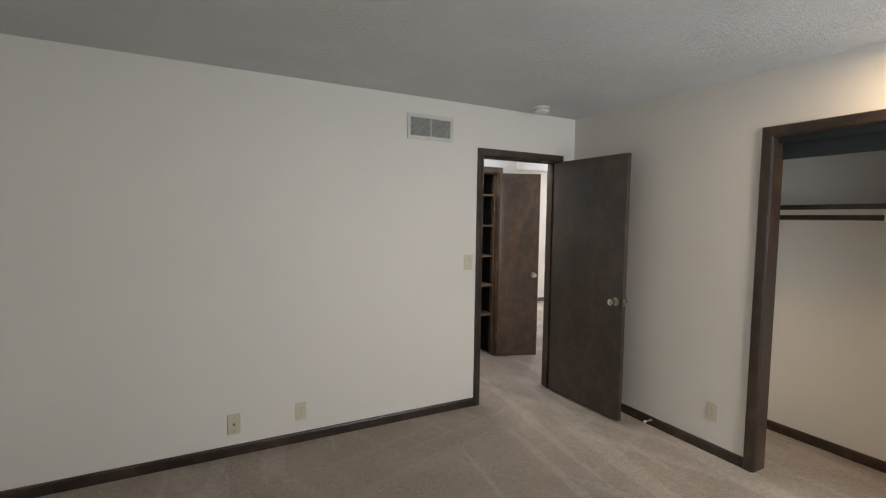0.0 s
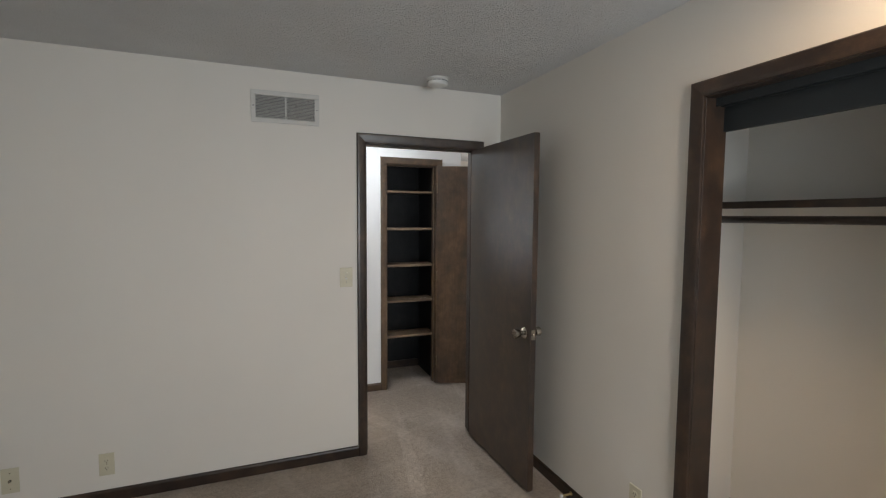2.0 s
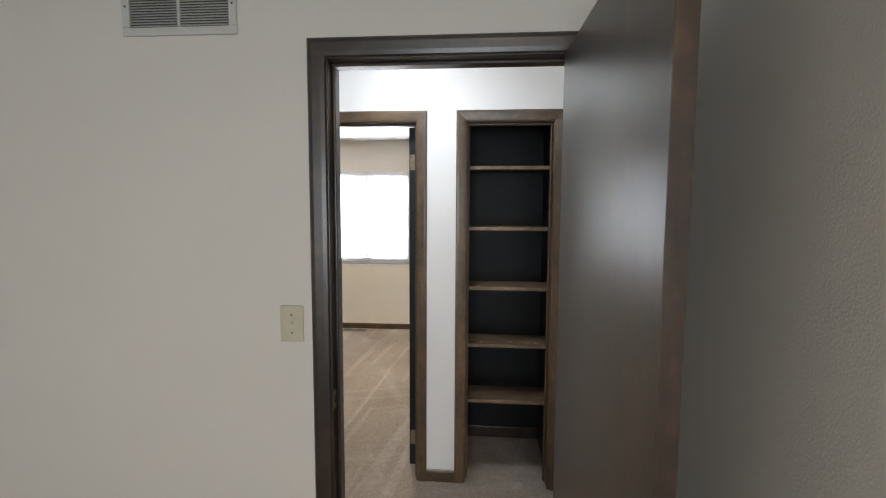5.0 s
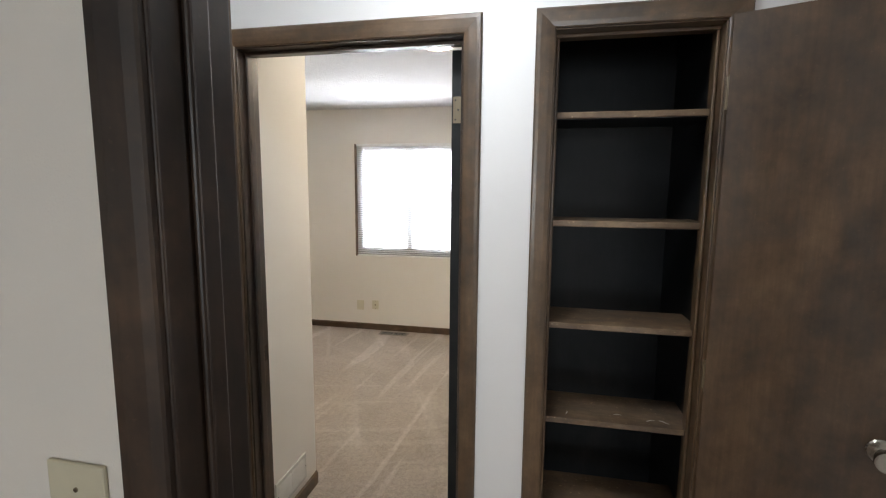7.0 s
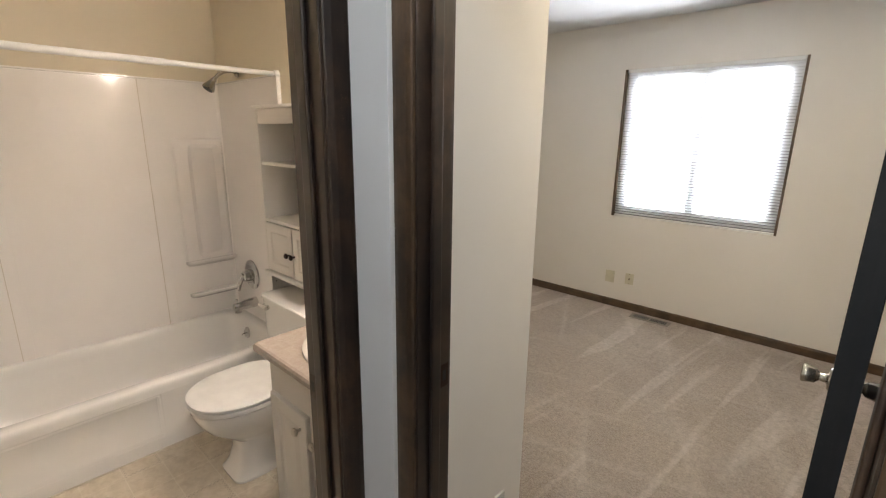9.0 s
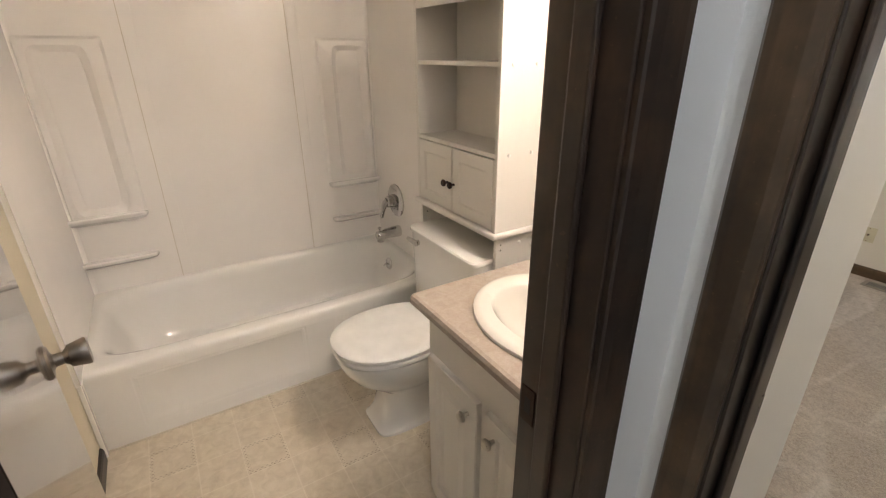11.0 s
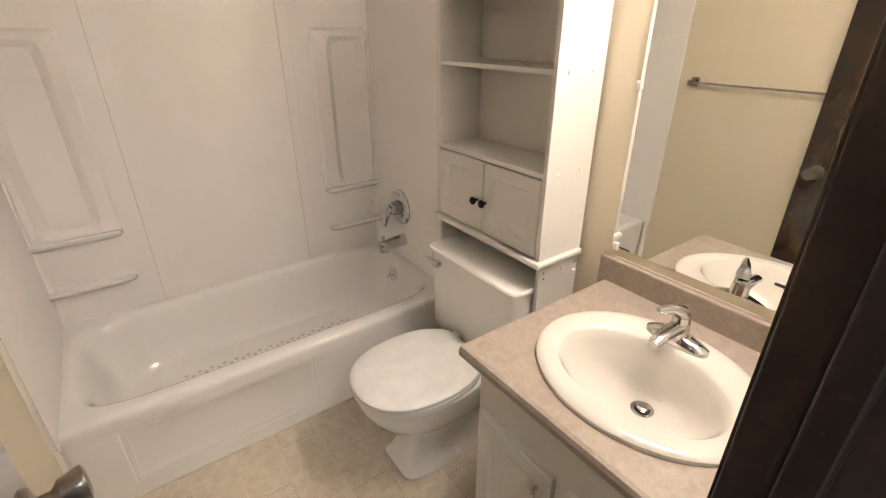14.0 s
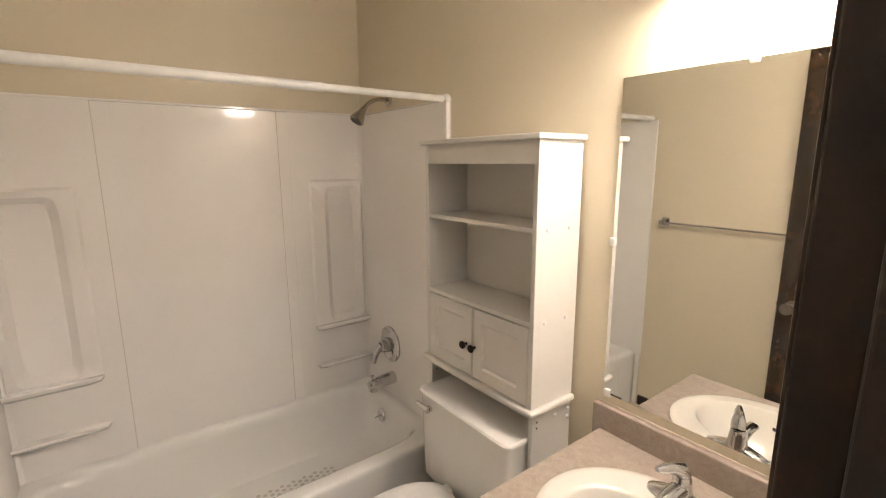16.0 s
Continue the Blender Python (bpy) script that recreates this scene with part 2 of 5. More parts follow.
def vinyl_material():
    """Sheet vinyl printed as beige stone tiles; some tiles carry a lattice border."""
    n = Nodes("printed_vinyl_floor", 0.35, 0, 0.5)
    size = 0.152
    parts = n.tree.nodes.new("ShaderNodeSeparateXYZ")
    n.link(n.place, parts.inputs[0])
    u, v = (n.math("DIVIDE", n.math("ADD", parts.outputs[k], 40 * size + o), size) for k, o in ((0, 0.02), (1, 0.07)))
    fu, fv, cu, cv = n.math("FRACT", u), n.math("FRACT", v), n.math("FLOOR", u), n.math("FLOOR", v)
    eu, ev = (n.math("MINIMUM", f, n.math("SUBTRACT", 1.0, f)) for f in (fu, fv))
    edge = n.math("MINIMUM", eu, ev)
    joint = n.math("LESS_THAN", edge, 0.016)
    chosen = n.math("LESS_THAN", n.math("MODULO", n.math("ADD", cu, n.math("MULTIPLY", cv, 2.0)), 5.0), 0.5)
    band = n.math("MULTIPLY", n.math("LESS_THAN", edge, 0.10), chosen)
    lattice = n.math("ADD", n.math("FRACT", n.math("MULTIPLY", n.math("ADD", fu, fv), 9.0)), n.math("FRACT", n.math("MULTIPLY", n.math("SUBTRACT", fu, fv), 9.0)))
    thread = n.math("MULTIPLY", band, n.math("LESS_THAN", lattice, 0.62))
    stone = n.ramp(n.noise(26, 6, 0.65, (1, 1, 1), 0.6), [(0.3, (0.55, 0.475, 0.37)), (0.55, (0.655, 0.58, 0.465)), (0.75, (0.72, 0.65, 0.54))])
    stone = n.mix(0.4, stone, n.ramp(n.noise(3.0, 3), [(0.3, (0.78, 0.76, 0.72)), (0.7, (1, 1, 1))]), "MULTIPLY")
    base = n.mix(n.math("MULTIPLY", thread, 0.6), stone, (0.20, 0.16, 0.11))
    base = n.mix(n.math("MULTIPLY", joint, 0.35), base, (0.76, 0.70, 0.59))
    n.colour(base)
    n.rough(n.noise(30, 3), 0.28, 0.45)
    return n.bump(n.math("SUBTRACT", 1.0, n.math("MAXIMUM", joint, thread)), 0.25, 0.001).mat


def laminate_material():
    """Mottled taupe laminate worktop."""
    n = Nodes("taupe_laminate", 0.33, 0, 0.5)
    fine = n.noise(32, 6, 0.7, (1, 1, 1), 0.8)
    base = n.ramp(fine, [(0.3, (0.29, 0.235, 0.195)), (0.5, (0.335, 0.28, 0.235)), (0.7, (0.385, 0.33, 0.285))])
    n.colour(n.mix(0.25, base, n.ramp(n.noise(170, 2), [(0.35, (0.7, 0.68, 0.66)), (0.6, (1, 1, 1))]), "MULTIPLY"))
    return n.rough(n.noise(50, 3), 0.27, 0.42).mat


def glowing(name, colour, strength):
    n = Nodes(name, 0.4)
    n.colour((0.9, 0.9, 0.9))
    n.bsdf.inputs["Emission Color"].default_value = (*colour, 1)
    n.bsdf.inputs["Emission Strength"].default_value = strength
    return n.mat


def blind_material():
    """White slats that let some daylight through."""
    n = Nodes("blind_slat", 0.45)
    n.colour((0.86, 0.87, 0.89))
    glow = n.node("ShaderNodeBsdfTranslucent", Color=(0.85, 0.87, 0.90, 1))
    both = n.node("ShaderNodeMixShader", Fac=0.12)
    n.link(n.bsdf.outputs[0], both.inputs[1])
    n.link(glow.outputs[0], both.inputs[2])
    n.link(both.outputs[0], n.tree.nodes["Material Output"].inputs["Surface"])
    return n.mat


def clear_glass():
    n = Nodes("window_glass", 0.0)
    n.bsdf.inputs["Transmission Weight"].default_value = 1.0
    n.bsdf.inputs["IOR"].default_value = 1.45
    n.colour((0.97, 0.98, 0.98))
    return n.mat


def mirror_material():
    n = Nodes("mirror_silver", 0.015, 1.0)
    n.colour((0.90, 0.91, 0.89))
    return n.mat


CARPET, BEDCARPET = carpet_material("beige_carpet", 1.2), carpet_material("beige_bedroom_carpet", 0.8)
POPCORN, VINYL, LAMINATE = popcorn_material(), vinyl_material(), laminate_material()
SLAT, GLASS, MIRROR = blind_material(), clear_glass(), mirror_material()
VANITYGLOW = glowing("lit_vanity_diffuser", (1.0, 0.85, 0.735), 65.0)
BEDGLOW = glowing("lit_bedroom_disc", (1.0, 0.71, 0.44), 240.0)
HALLGLOW = glowing("lit_hall_shade", (0.92, 0.96, 1.0), 62.0)
SECONDGLOW = glowing("lit_second_bedroom_disc", (1.0, 0.84, 0.62), 430.0)
GROUND = plain("lawn", (0.06, 0.09, 0.035), 0.9)


# ---- building tools ----
def link_mesh(name, bm, mat, smooth=False):
    bmesh.ops.recalc_face_normals(bm, faces=bm.faces)
    me = bpy.data.meshes.new(name)
    bm.to_mesh(me)
    bm.free()
    for m in mat if isinstance(mat, (list, tuple)) else [mat]:
        me.materials.append(m)
    if smooth:
        for p in me.polygons:
            p.use_smooth = True
        me.set_sharp_from_angle(angle=radians(38))
    return new(name, me)


def part(name, bm, mat, parent, label="", smooth=False):
    """ONE mesh object under a thing or under a part."""
    ob = link_mesh(name, bm, mat, smooth)
    ob.parent = parent
    return tagged(ob, label)


def thing(name, label, category, m=None, group="", kind=""):
    ob = new(name)
    ob.empty_display_size = 0.1
    ob.matrix_world = m or Matrix()
    return tagged(ob, label, category, group, kind)


def setting(name, bm, mat, label="", category="", smooth=False):
    return tagged(link_mesh(name, bm, mat, smooth), label, category, kind="structure")


def block(x0, x1, y0, y1, z0, z1, bevel=0.0, bm=None, segments=2):
    """A box, its edges rounded, added to bm."""
    own = bmesh.new()
    bmesh.ops.create_cube(own, size=1)
    for v in own.verts:
        v.co = Vector((x0 + (v.co.x + 0.5) * (x1 - x0), y0 + (v.co.y + 0.5) * (y1 - y0), z0 + (v.co.z + 0.5) * (z1 - z0)))
    if bevel:
        bmesh.ops.bevel(own, geom=own.edges, offset=bevel, segments=segments, profile=0.5, affect="EDGES")
    return merge(bm, own)


def merge(bm, own, m=None):
    if m is not None:
        bmesh.ops.transform(own, matrix=m, verts=own.verts)
    if bm is None:
        return own
    me = bpy.data.meshes.new("scratch")
    own.to_mesh(me)
    own.free()
    bm.from_mesh(me)
    bpy.data.meshes.remove(me)
    return bm


def turned(profile, m=None, bm=None, steps=28):
    """A lathed body: profile of (radius, height) round the local z axis."""
    own = bmesh.new()
    rings = []
    for r, h in profile:
        rings.append([own.verts.new((r * math.cos(2 * math.pi * k / steps), r * math.sin(2 * math.pi * k / steps), h)) for k in range(steps)])
    for a, b in zip(rings, rings[1:]):
        for k in range(steps):
            own.faces.new((a[k], a[(k + 1) % steps], b[(k + 1) % steps], b[k]))
    own.faces.new(rings[0][::-1])
    own.faces.new(rings[-1])
    return merge(bm, own, m)


def lofted(loops, closed_top=True, closed_bottom=True, bm=None):
    """A skin through loops of equal count."""
    own = bmesh.new()
    rows = [[own.verts.new(p) for p in loop] for loop in loops]
    n = len(rows[0])
    for a, b in zip(rows, rows[1:]):
        for k in range(n):
            own.faces.new((a[k], a[(k + 1) % n], b[(k + 1) % n], b[k]))
    if closed_bottom:
        own.faces.new(rows[0][::-1])
    if closed_top:
        own.faces.new(rows[-1])
    return merge(bm, own)


def oval(cx, cy, rx, ry, z, power=2.0, steps=48):
    """A superellipse loop."""
    out = []
    for k in range(steps):
        a = 2 * math.pi * k / steps
        c, s = math.cos(a), math.sin(a)
        out.append((cx + rx * math.copysign(abs(c) ** (2 / power), c), cy + ry * math.copysign(abs(s) ** (2 / power), s), z))
    return out


def tube(points, radius, bm=None, steps=12):
    """A round bar along points; radius may be a list."""
    own = bmesh.new()
    pts = [Vector(p) for p in points]
    rows = []
    for i, p in enumerate(pts):
        way = (pts[min(i + 1, len(pts) - 1)] - pts[max(i - 1, 0)]).normalized()
        side = way.orthogonal() if i == 0 else rows_side - way * rows_side.dot(way)
        rows_side = side.normalized()
        up = way.cross(rows_side)
        r = radius[i] if isinstance(radius, (list, tuple)) else radius
        rows.append([own.verts.new(p + r * (math.cos(2 * math.pi * k / steps) * rows_side + math.sin(2 * math.pi * k / steps) * up)) for k in range(steps)])
    for a, b in zip(rows, rows[1:]):
        for k in range(steps):
            own.faces.new((a[k], a[(k + 1) % steps], b[(k + 1) % steps], b[k]))
    own.faces.new(rows[0][::-1])
    own.faces.new(rows[-1])
    return merge(bm, own)


AXIS_Y = pose(0, 0, 0, 90, 0, 0)      # local z to world -y
AXIS_X = pose(0, 0, 0, 0, 90, 0)      # local z to world +x


def wall_x(name, x0, x1, y0, y1, mat, holes=(), z1=2.42, label=""):
    """A wall along x from x0 to x1, with holes (start, end, sill, head)."""
    bm = bmesh.new()
    at = x0
    for a, b, low, high in sorted(holes):
        block(at, a, y0, y1, 0, z1, bm=bm)
        if low > 0:
            block(a, b, y0, y1, 0, low, bm=bm)
        block(a, b, y0, y1, high, z1, bm=bm)
        at = b
    block(at, x1, y0, y1, 0, z1, bm=bm)
    return setting(name, bm, mat, label, "wall")


def wall_y(name, y0, y1, x0, x1, mat, holes=(), z1=2.42, label=""):
    bm = bmesh.new()
    at = y0
    for a, b, low, high in sorted(holes):
        block(x0, x1, at, a, 0, z1, bm=bm)
        if low > 0:
            block(x0, x1, a, b, 0, low, bm=bm)
        block(x0, x1, a, b, high, z1, bm=bm)
        at = b
    block(x0, x1, at, y1, 0, z1, bm=bm)
    return setting(name, bm, mat, label, "wall")


# ---- plan ----
LINE = 0.018                       # thickness of door linings
HEAD = 2.03                        # clear height of the doors
CEIL = 2.42
W1A, W1B = 0.0, 0.125              # wall between the bedroom and the hall
W2A, W2B = 1.067, 1.182            # wall between the hall and the second bedroom
EASTX = 0.956                      # bedroom wall with the clothes closet
ENDA, ENDB = -0.743, -0.862         # wall between the hall and the bathroom
BATHN, BATHS = 1.620, 0.090        # bathroom walls
BATHW = -3.000
FAR = 4.374                        # window wall of the second bedroom
PASSX, BACKY = -0.738, 1.705       # corner where the second bedroom opens
D1X, D1W = 0.0, 0.762
D2X, D2W = -0.652, 0.782
D3X, D3W = 0.412, 0.457
D4Y, D4W = 0.312, 0.588
CLY, CLW = -1.626, 1.22            # closet opening, southwards from CLY

# ---- floors and ceilings ----
setting("ground", block(-60, 60, -60, 60, -0.40, -0.30), GROUND, "short green lawn round the house", "ground")
bm = bmesh.new()
block(-3.2, 5.6, -4.4, W2B, -0.12, 0.0, bm=bm)
floor = setting("floor", bm, BEDCARPET, "beige cut-pile carpet with faint brushed patches", "carpet")
setting("floor_second_bedroom", block(-2.85, 5.6, W2B, 4.6, -0.12, 0.0), CARPET, "beige cut-pile carpet with pale vacuum streaks", "carpet")
setting("floor_bathroom", block(BATHW - 0.05, (ENDA + ENDB) / 2, BATHS - 0.05, BATHN + 0.05, -0.02, 0.006), VINYL,
        "beige sheet vinyl printed as stone tiles", "floor")
setting("ceiling", block(-3.3, 5.7, -4.5, 4.6, CEIL, CEIL + 0.15), POPCORN, "white sprayed popcorn ceiling", "ceiling")

# ---- walls ----
wall_x("wall_north", -3.3, ENDB, W1A, BATHS - 0.006, WALL, label="cream painted bedroom wall")
wall_x("wall_door", ENDB, 2.6, W1A, W1B, WALL, [(D1X - LINE, D1X + D1W + LINE, 0, HEAD + LINE)], label="cream painted wall with the bedroom doorway")
wall_y("wall_east", -4.4, W1A, EASTX, EASTX + 0.115, WALL, [(CLY - CLW - LINE, CLY + LINE, 0, HEAD + LINE)], label="cream painted wall with the closet opening")
wall_y("wall_closet_back", -4.4, W1A, 1.70, 1.80, WALL, label="cream painted closet back wall")
wall_x("wall_closet_side", EASTX + 0.115, 1.70, -1.27, -1.17, WALL, label="cream painted closet side wall")
wall_x("wall_closet_far_side", EASTX + 0.115, 1.70, -3.75, -3.65, WALL)
wall_x("wall_south", -3.3, 1.8, -4.5, -4.4 + 0.1, WALL, [(-0.25, 0.95, 0.85, 2.05)], label="cream painted wall with the bedroom window")
wall_y("wall_west", -4.4, W1A, -3.3, -3.2, WALL)
wall_x("wall_hall", ENDB, D2X - LINE, W2A, W2B, HALLWALL)
wall_x("wall_hall_north", D2X - LINE, 1.118, W2A, W2B, HALLWALL,
       [(D2X - LINE, D2X + D2W + LINE, 0, HEAD + LINE), (D3X - LINE, D3X + D3W + LINE, 0, HEAD + LINE)], label="white painted hall wall with two doorways")
wall_y("wall_hall_end", W1B, W2A, ENDB, ENDA, HALLWALL, [(D4Y - LINE, D4Y + D4W + LINE, 0, HEAD + LINE)], label="white painted hall end wall with the bathroom doorway")
wall_x("wall_bathroom_north", BATHW - 0.12, ENDB, BATHN, BACKY, BATHWALL, label="cream painted bathroom wall")
wall_y("wall_passage", W2B, BACKY, ENDB, PASSX, PASSWALL, label="painted passage wall, whitened for the light on it")
wall_y("wall_bathroom_west", BATHS - 0.1, BATHN, BATHW - 0.12, BATHW, BATHWALL, label="cream painted bathroom wall")
wall_x("wall_bathroom_south", BATHW, ENDB, BATHS - 0.006, BATHS, BATHWALL, label="cream painted bathroom wall")
wall_x("wall_far", -2.95, 1.118, FAR, FAR + 0.14, WALL, [(-1.590, -0.374, 0.834, 2.053)], label="cream painted wall with the second bedroom window")
wall_y("wall_second_bedroom_west", BACKY, FAR, -2.95, -2.85, WALL)
wall_y("wall_second_bedroom_east", W2B, FAR, 1.02, 1.118, WALL)
wall_y("wall_linen_side", W2B, 1.66, 0.98, 1.018, WALL)
wall_x("wall_living_north", 1.118, 5.6, 3.60, 3.72, WALL, [(3.80, 5.00, 0.82, 2.04)], label="cream painted living room wall with a window")
wall_y("wall_living_east", W1B, 3.60, 5.5, 5.6, WALL)
wall_x("wall_living_south", 2.6, 5.6, W1A, W1B, WALL)


# ---- doors ----
def casing(parent, width, height, proud, mat_up, mat_level, flip=1.0):
    """Three mitred pieces of ranch casing round an opening; local x along, z up, proud in -y * flip."""
    profile = [(0.004, 0.0), (0.004, 0.007), (0.007, 0.0095), (0.020, 0.0125), (0.046, proud), (0.056, proud), (0.061, proud - 0.005), (0.061, 0.0)]
    spans = {
        "casing": [lambda u: (-u, 0.0), lambda u: (-u, height + u)],
        "casing_head": [lambda u: (-u, height + u), lambda u: (width + u, height + u)],
        "casing.001": [lambda u: (width + u, height + u), lambda u: (width + u, 0.0)],
    }
    for name, (start, end) in spans.items():
        bm = bmesh.new()
        rows = []
        for at in (start, end):
            rows.append([bm.verts.new((at(u)[0], -flip * d, at(u)[1])) for u, d in profile])
        for k in range(len(profile) - 1):
            bm.faces.new((rows[0][k], rows[0][k + 1], rows[1][k + 1], rows[1][k]))
        for row in rows:
            bm.faces.new(row)
        part(name.split(".")[0] if name != "casing_head" else "casing_head", bm, mat_level if name == "casing_head" else mat_up, parent)


def lining(parent, width, height, depth, stop_at, mat_up, mat_level):
    """Jambs, head and stops inside an opening."""
    for x0, x1, s0, s1 in ((-LINE, 0.0, 0.0, 0.011), (width, width + LINE, width - 0.011, width)):
        jamb = part("jamb", block(x0, x1, 0.0005, depth - 0.0005, 0, height, 0.003, segments=3), mat_up, parent)
        if stop_at is not None:
            part("stop", block(s0, s1, stop_at, stop_at + 0.034, 0, height - 0.011, 0.005, segments=3), mat_up, jamb)
    part("head_jamb", block(-LINE, width + LINE, 0.0005, depth - 0.0005, height, height + LINE, 0.0015), mat_level, parent)
    if stop_at is not None:
        part("head_stop", block(0.0, width, stop_at, stop_at + 0.034, height - 0.011, height, 0.003), mat_level, parent)


def knob(parent, x, y, z, out, mat=None, scale=1.0):
    """A flared round door knob with its rose; out is -1 or 1 along local y."""
    profile = [(0.0325, 0.0), (0.0325, 0.003), (0.029, 0.007), (0.018, 0.009), (0.0125, 0.012), (0.0115, 0.026), (0.016, 0.031),
               (0.0215, 0.035), (0.0235, 0.046), (0.0265, 0.060), (0.0255, 0.064), (0.019, 0.066), (0.014, 0.0645)]
    m = Matrix.Translation((x, y, z)) @ pose(0, 0, 0, 90 if out < 0 else -90, 0, 0) @ Matrix.Scale(scale, 4)
    return part("knob", turned(profile, m), mat or NICKEL, parent, "brushed nickel knob", True)


def leaf(parent, width, height, m, mat, knob_z=0.92, knob_x=None, sides=(-1, 1), knob_mat=None, hinges=(0.22, 1.02, 1.83)):
    """A flush door leaf from its hinge edge: local x to the latch edge, y through the leaf, 0 at the pin side."""
    ob = part("door_leaf", block(0.004, width, 0.0, 0.035, 0.018, height - 0.004, 0.0012), mat, parent)
    ob.matrix_basis = m
    kx = width - 0.062 if knob_x is None else knob_x
    for side in sides:
        knob(ob, kx, 0.0 if side < 0 else 0.035, knob_z, side, knob_mat)
    part("latch_plate", block(width - 0.0005, width + 0.0012, 0.005, 0.030, knob_z - 0.028, knob_z + 0.028, 0.0005), NICKEL, ob)
    part("latch_bolt", block(width, width + 0.010, 0.011, 0.024, knob_z - 0.008, knob_z + 0.008, 0.003), NICKEL, ob)
    for hz in hinges:
        bm = turned([(0.0048, -0.044), (0.0048, 0.044)], Matrix.Translation((0.0, -0.003, hz)), steps=12)
        block(0.0022, 0.0046, 0.001, 0.030, hz - 0.044, hz + 0.044, 0.001, bm=bm)
        hinge = part("hinge", bm, HINGE, ob)
        for dz in (-0.032, 0.0, 0.032):
            part("screw", turned([(0.0032, 0.0), (0.0032, 0.0006)], Matrix.Translation((0.0022, 0.016 + (0.006 if dz else -0.004), hz + dz)) @ pose(0, 0, 0, 0, -90, 0), steps=8), SLOT, hinge)
    return ob


def strike(parent, x0, x1, y, z, mat=BRASS):
    part("strike_plate", block(x0, x1, y - 0.014, y + 0.014, z - 0.032, z + 0.032), mat, parent)
    part("strike_hole", block(x0 - 0.0004, x1 + 0.0004, y - 0.006, y + 0.006, z - 0.014, z + 0.014), SLOT, parent)


# bedroom door: hinged on the far side, opened into the bedroom
door_1 = thing("door_1", "dark-stained flush wooden door standing open in its casing", "door", pose(D1X, W1A, 0), kind="structure")
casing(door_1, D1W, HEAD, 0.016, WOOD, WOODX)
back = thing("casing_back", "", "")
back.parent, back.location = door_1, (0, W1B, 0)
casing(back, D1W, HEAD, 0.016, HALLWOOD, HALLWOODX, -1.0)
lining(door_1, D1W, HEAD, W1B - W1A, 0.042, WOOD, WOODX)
leaf(door_1, D1W, HEAD, pose(D1W + 0.002, -0.007, 0, 0, 0, 180 + 91.4) @ Matrix.Diagonal((1, -1, 1, 1)), DOORWOOD)
strike(door_1, 0.0003, 0.0015, 0.020, 0.92)

# second bedroom door: hinged on the closet side, opened into the second bedroom
door_2 = thing("door_2", "brown-stained flush wooden door standing open in its casing", "door", pose(D2X, W2A, 0), kind="structure")
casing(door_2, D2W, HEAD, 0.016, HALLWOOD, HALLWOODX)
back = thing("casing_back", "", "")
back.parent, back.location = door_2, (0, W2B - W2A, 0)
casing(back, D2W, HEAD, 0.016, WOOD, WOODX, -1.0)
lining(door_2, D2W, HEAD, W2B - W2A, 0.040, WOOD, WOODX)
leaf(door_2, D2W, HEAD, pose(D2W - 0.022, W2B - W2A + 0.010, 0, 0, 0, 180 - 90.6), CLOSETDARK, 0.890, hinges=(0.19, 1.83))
strike(door_2, 0.0003, 0.0015, W2B - W2A - 0.020, 0.92, BRONZE)

# linen closet door: folded back against the hall wall
door_3 = thing("door_3", "narrow brown-stained closet door folded back to the wall", "door", pose(D3X, W2A, 0), kind="structure")
casing(door_3, D3W, HEAD, 0.016, HALLWOOD, HALLWOODX)
lining(door_3, D3W, HEAD, W2B - W2A, 0.040, HALLWOOD, HALLWOODX)
leaf(door_3, D3W, HEAD, pose(D3W + 0.006, -0.022, 0, 0, 0, 180 + 159) @ Matrix.Diagonal((1, -1, 1, 1)), LEAFWOOD, sides=(1,))

# bathroom door: hinged by the bedroom wall, opened along the bathroom's south wall
door_4 = thing("door_4", "dark-stained glossy bathroom door standing open in its casing", "door", pose(ENDA, D4Y, 0, 0, 0, 90), kind="structure")
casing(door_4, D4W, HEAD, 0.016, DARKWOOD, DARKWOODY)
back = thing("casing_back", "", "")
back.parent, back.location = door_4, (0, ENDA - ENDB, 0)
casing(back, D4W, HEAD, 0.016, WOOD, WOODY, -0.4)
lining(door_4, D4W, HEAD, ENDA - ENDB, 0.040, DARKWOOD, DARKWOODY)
leaf(door_4, D4W + 0.020, HEAD, pose(-0.002, ENDA - ENDB + 0.007, 0, 0, 0, 99.5) @ Matrix.Diagonal((1, -1, 1, 1)), GLOSSWOOD, 0.895, 0.540, knob_mat=OLDNICKEL, hinges=(0.19, 1.83))
# dark bronze instead of brass: the jamb's shade is in the plate's colour
strike(door_4, D4W - 0.0015, D4W - 0.0003, ENDA - ENDB - 0.020, 0.92, BRONZE)

# clothes closet opening in the bedroom
closet_frame = thing("door_5", "dark-stained casing round the open clothes closet", "door frame", pose(EASTX, CLY, 0, 0, 0, -90), kind="structure")
casing(closet_frame, CLW, HEAD, 0.016, WOOD, WOODY)
lining(closet_frame, CLW, HEAD, 0.115, None, WOOD, WOODY)
bm = block(0.0, CLW, 0.052, 0.058, HEAD - 0.032, HEAD - 0.0005)
block(0.0, CLW, 0.080, 0.086, HEAD - 0.032, HEAD - 0.0005, bm=bm)
# board for the inner header, its shade put into the near-black colour
block(0.0, CLW, 0.098, 0.1145, HEAD - 0.124, HEAD - 0.0005, bm=bm)
part("door_track", bm, TRACK, closet_frame, "dark sliding door track with a shaded header board")


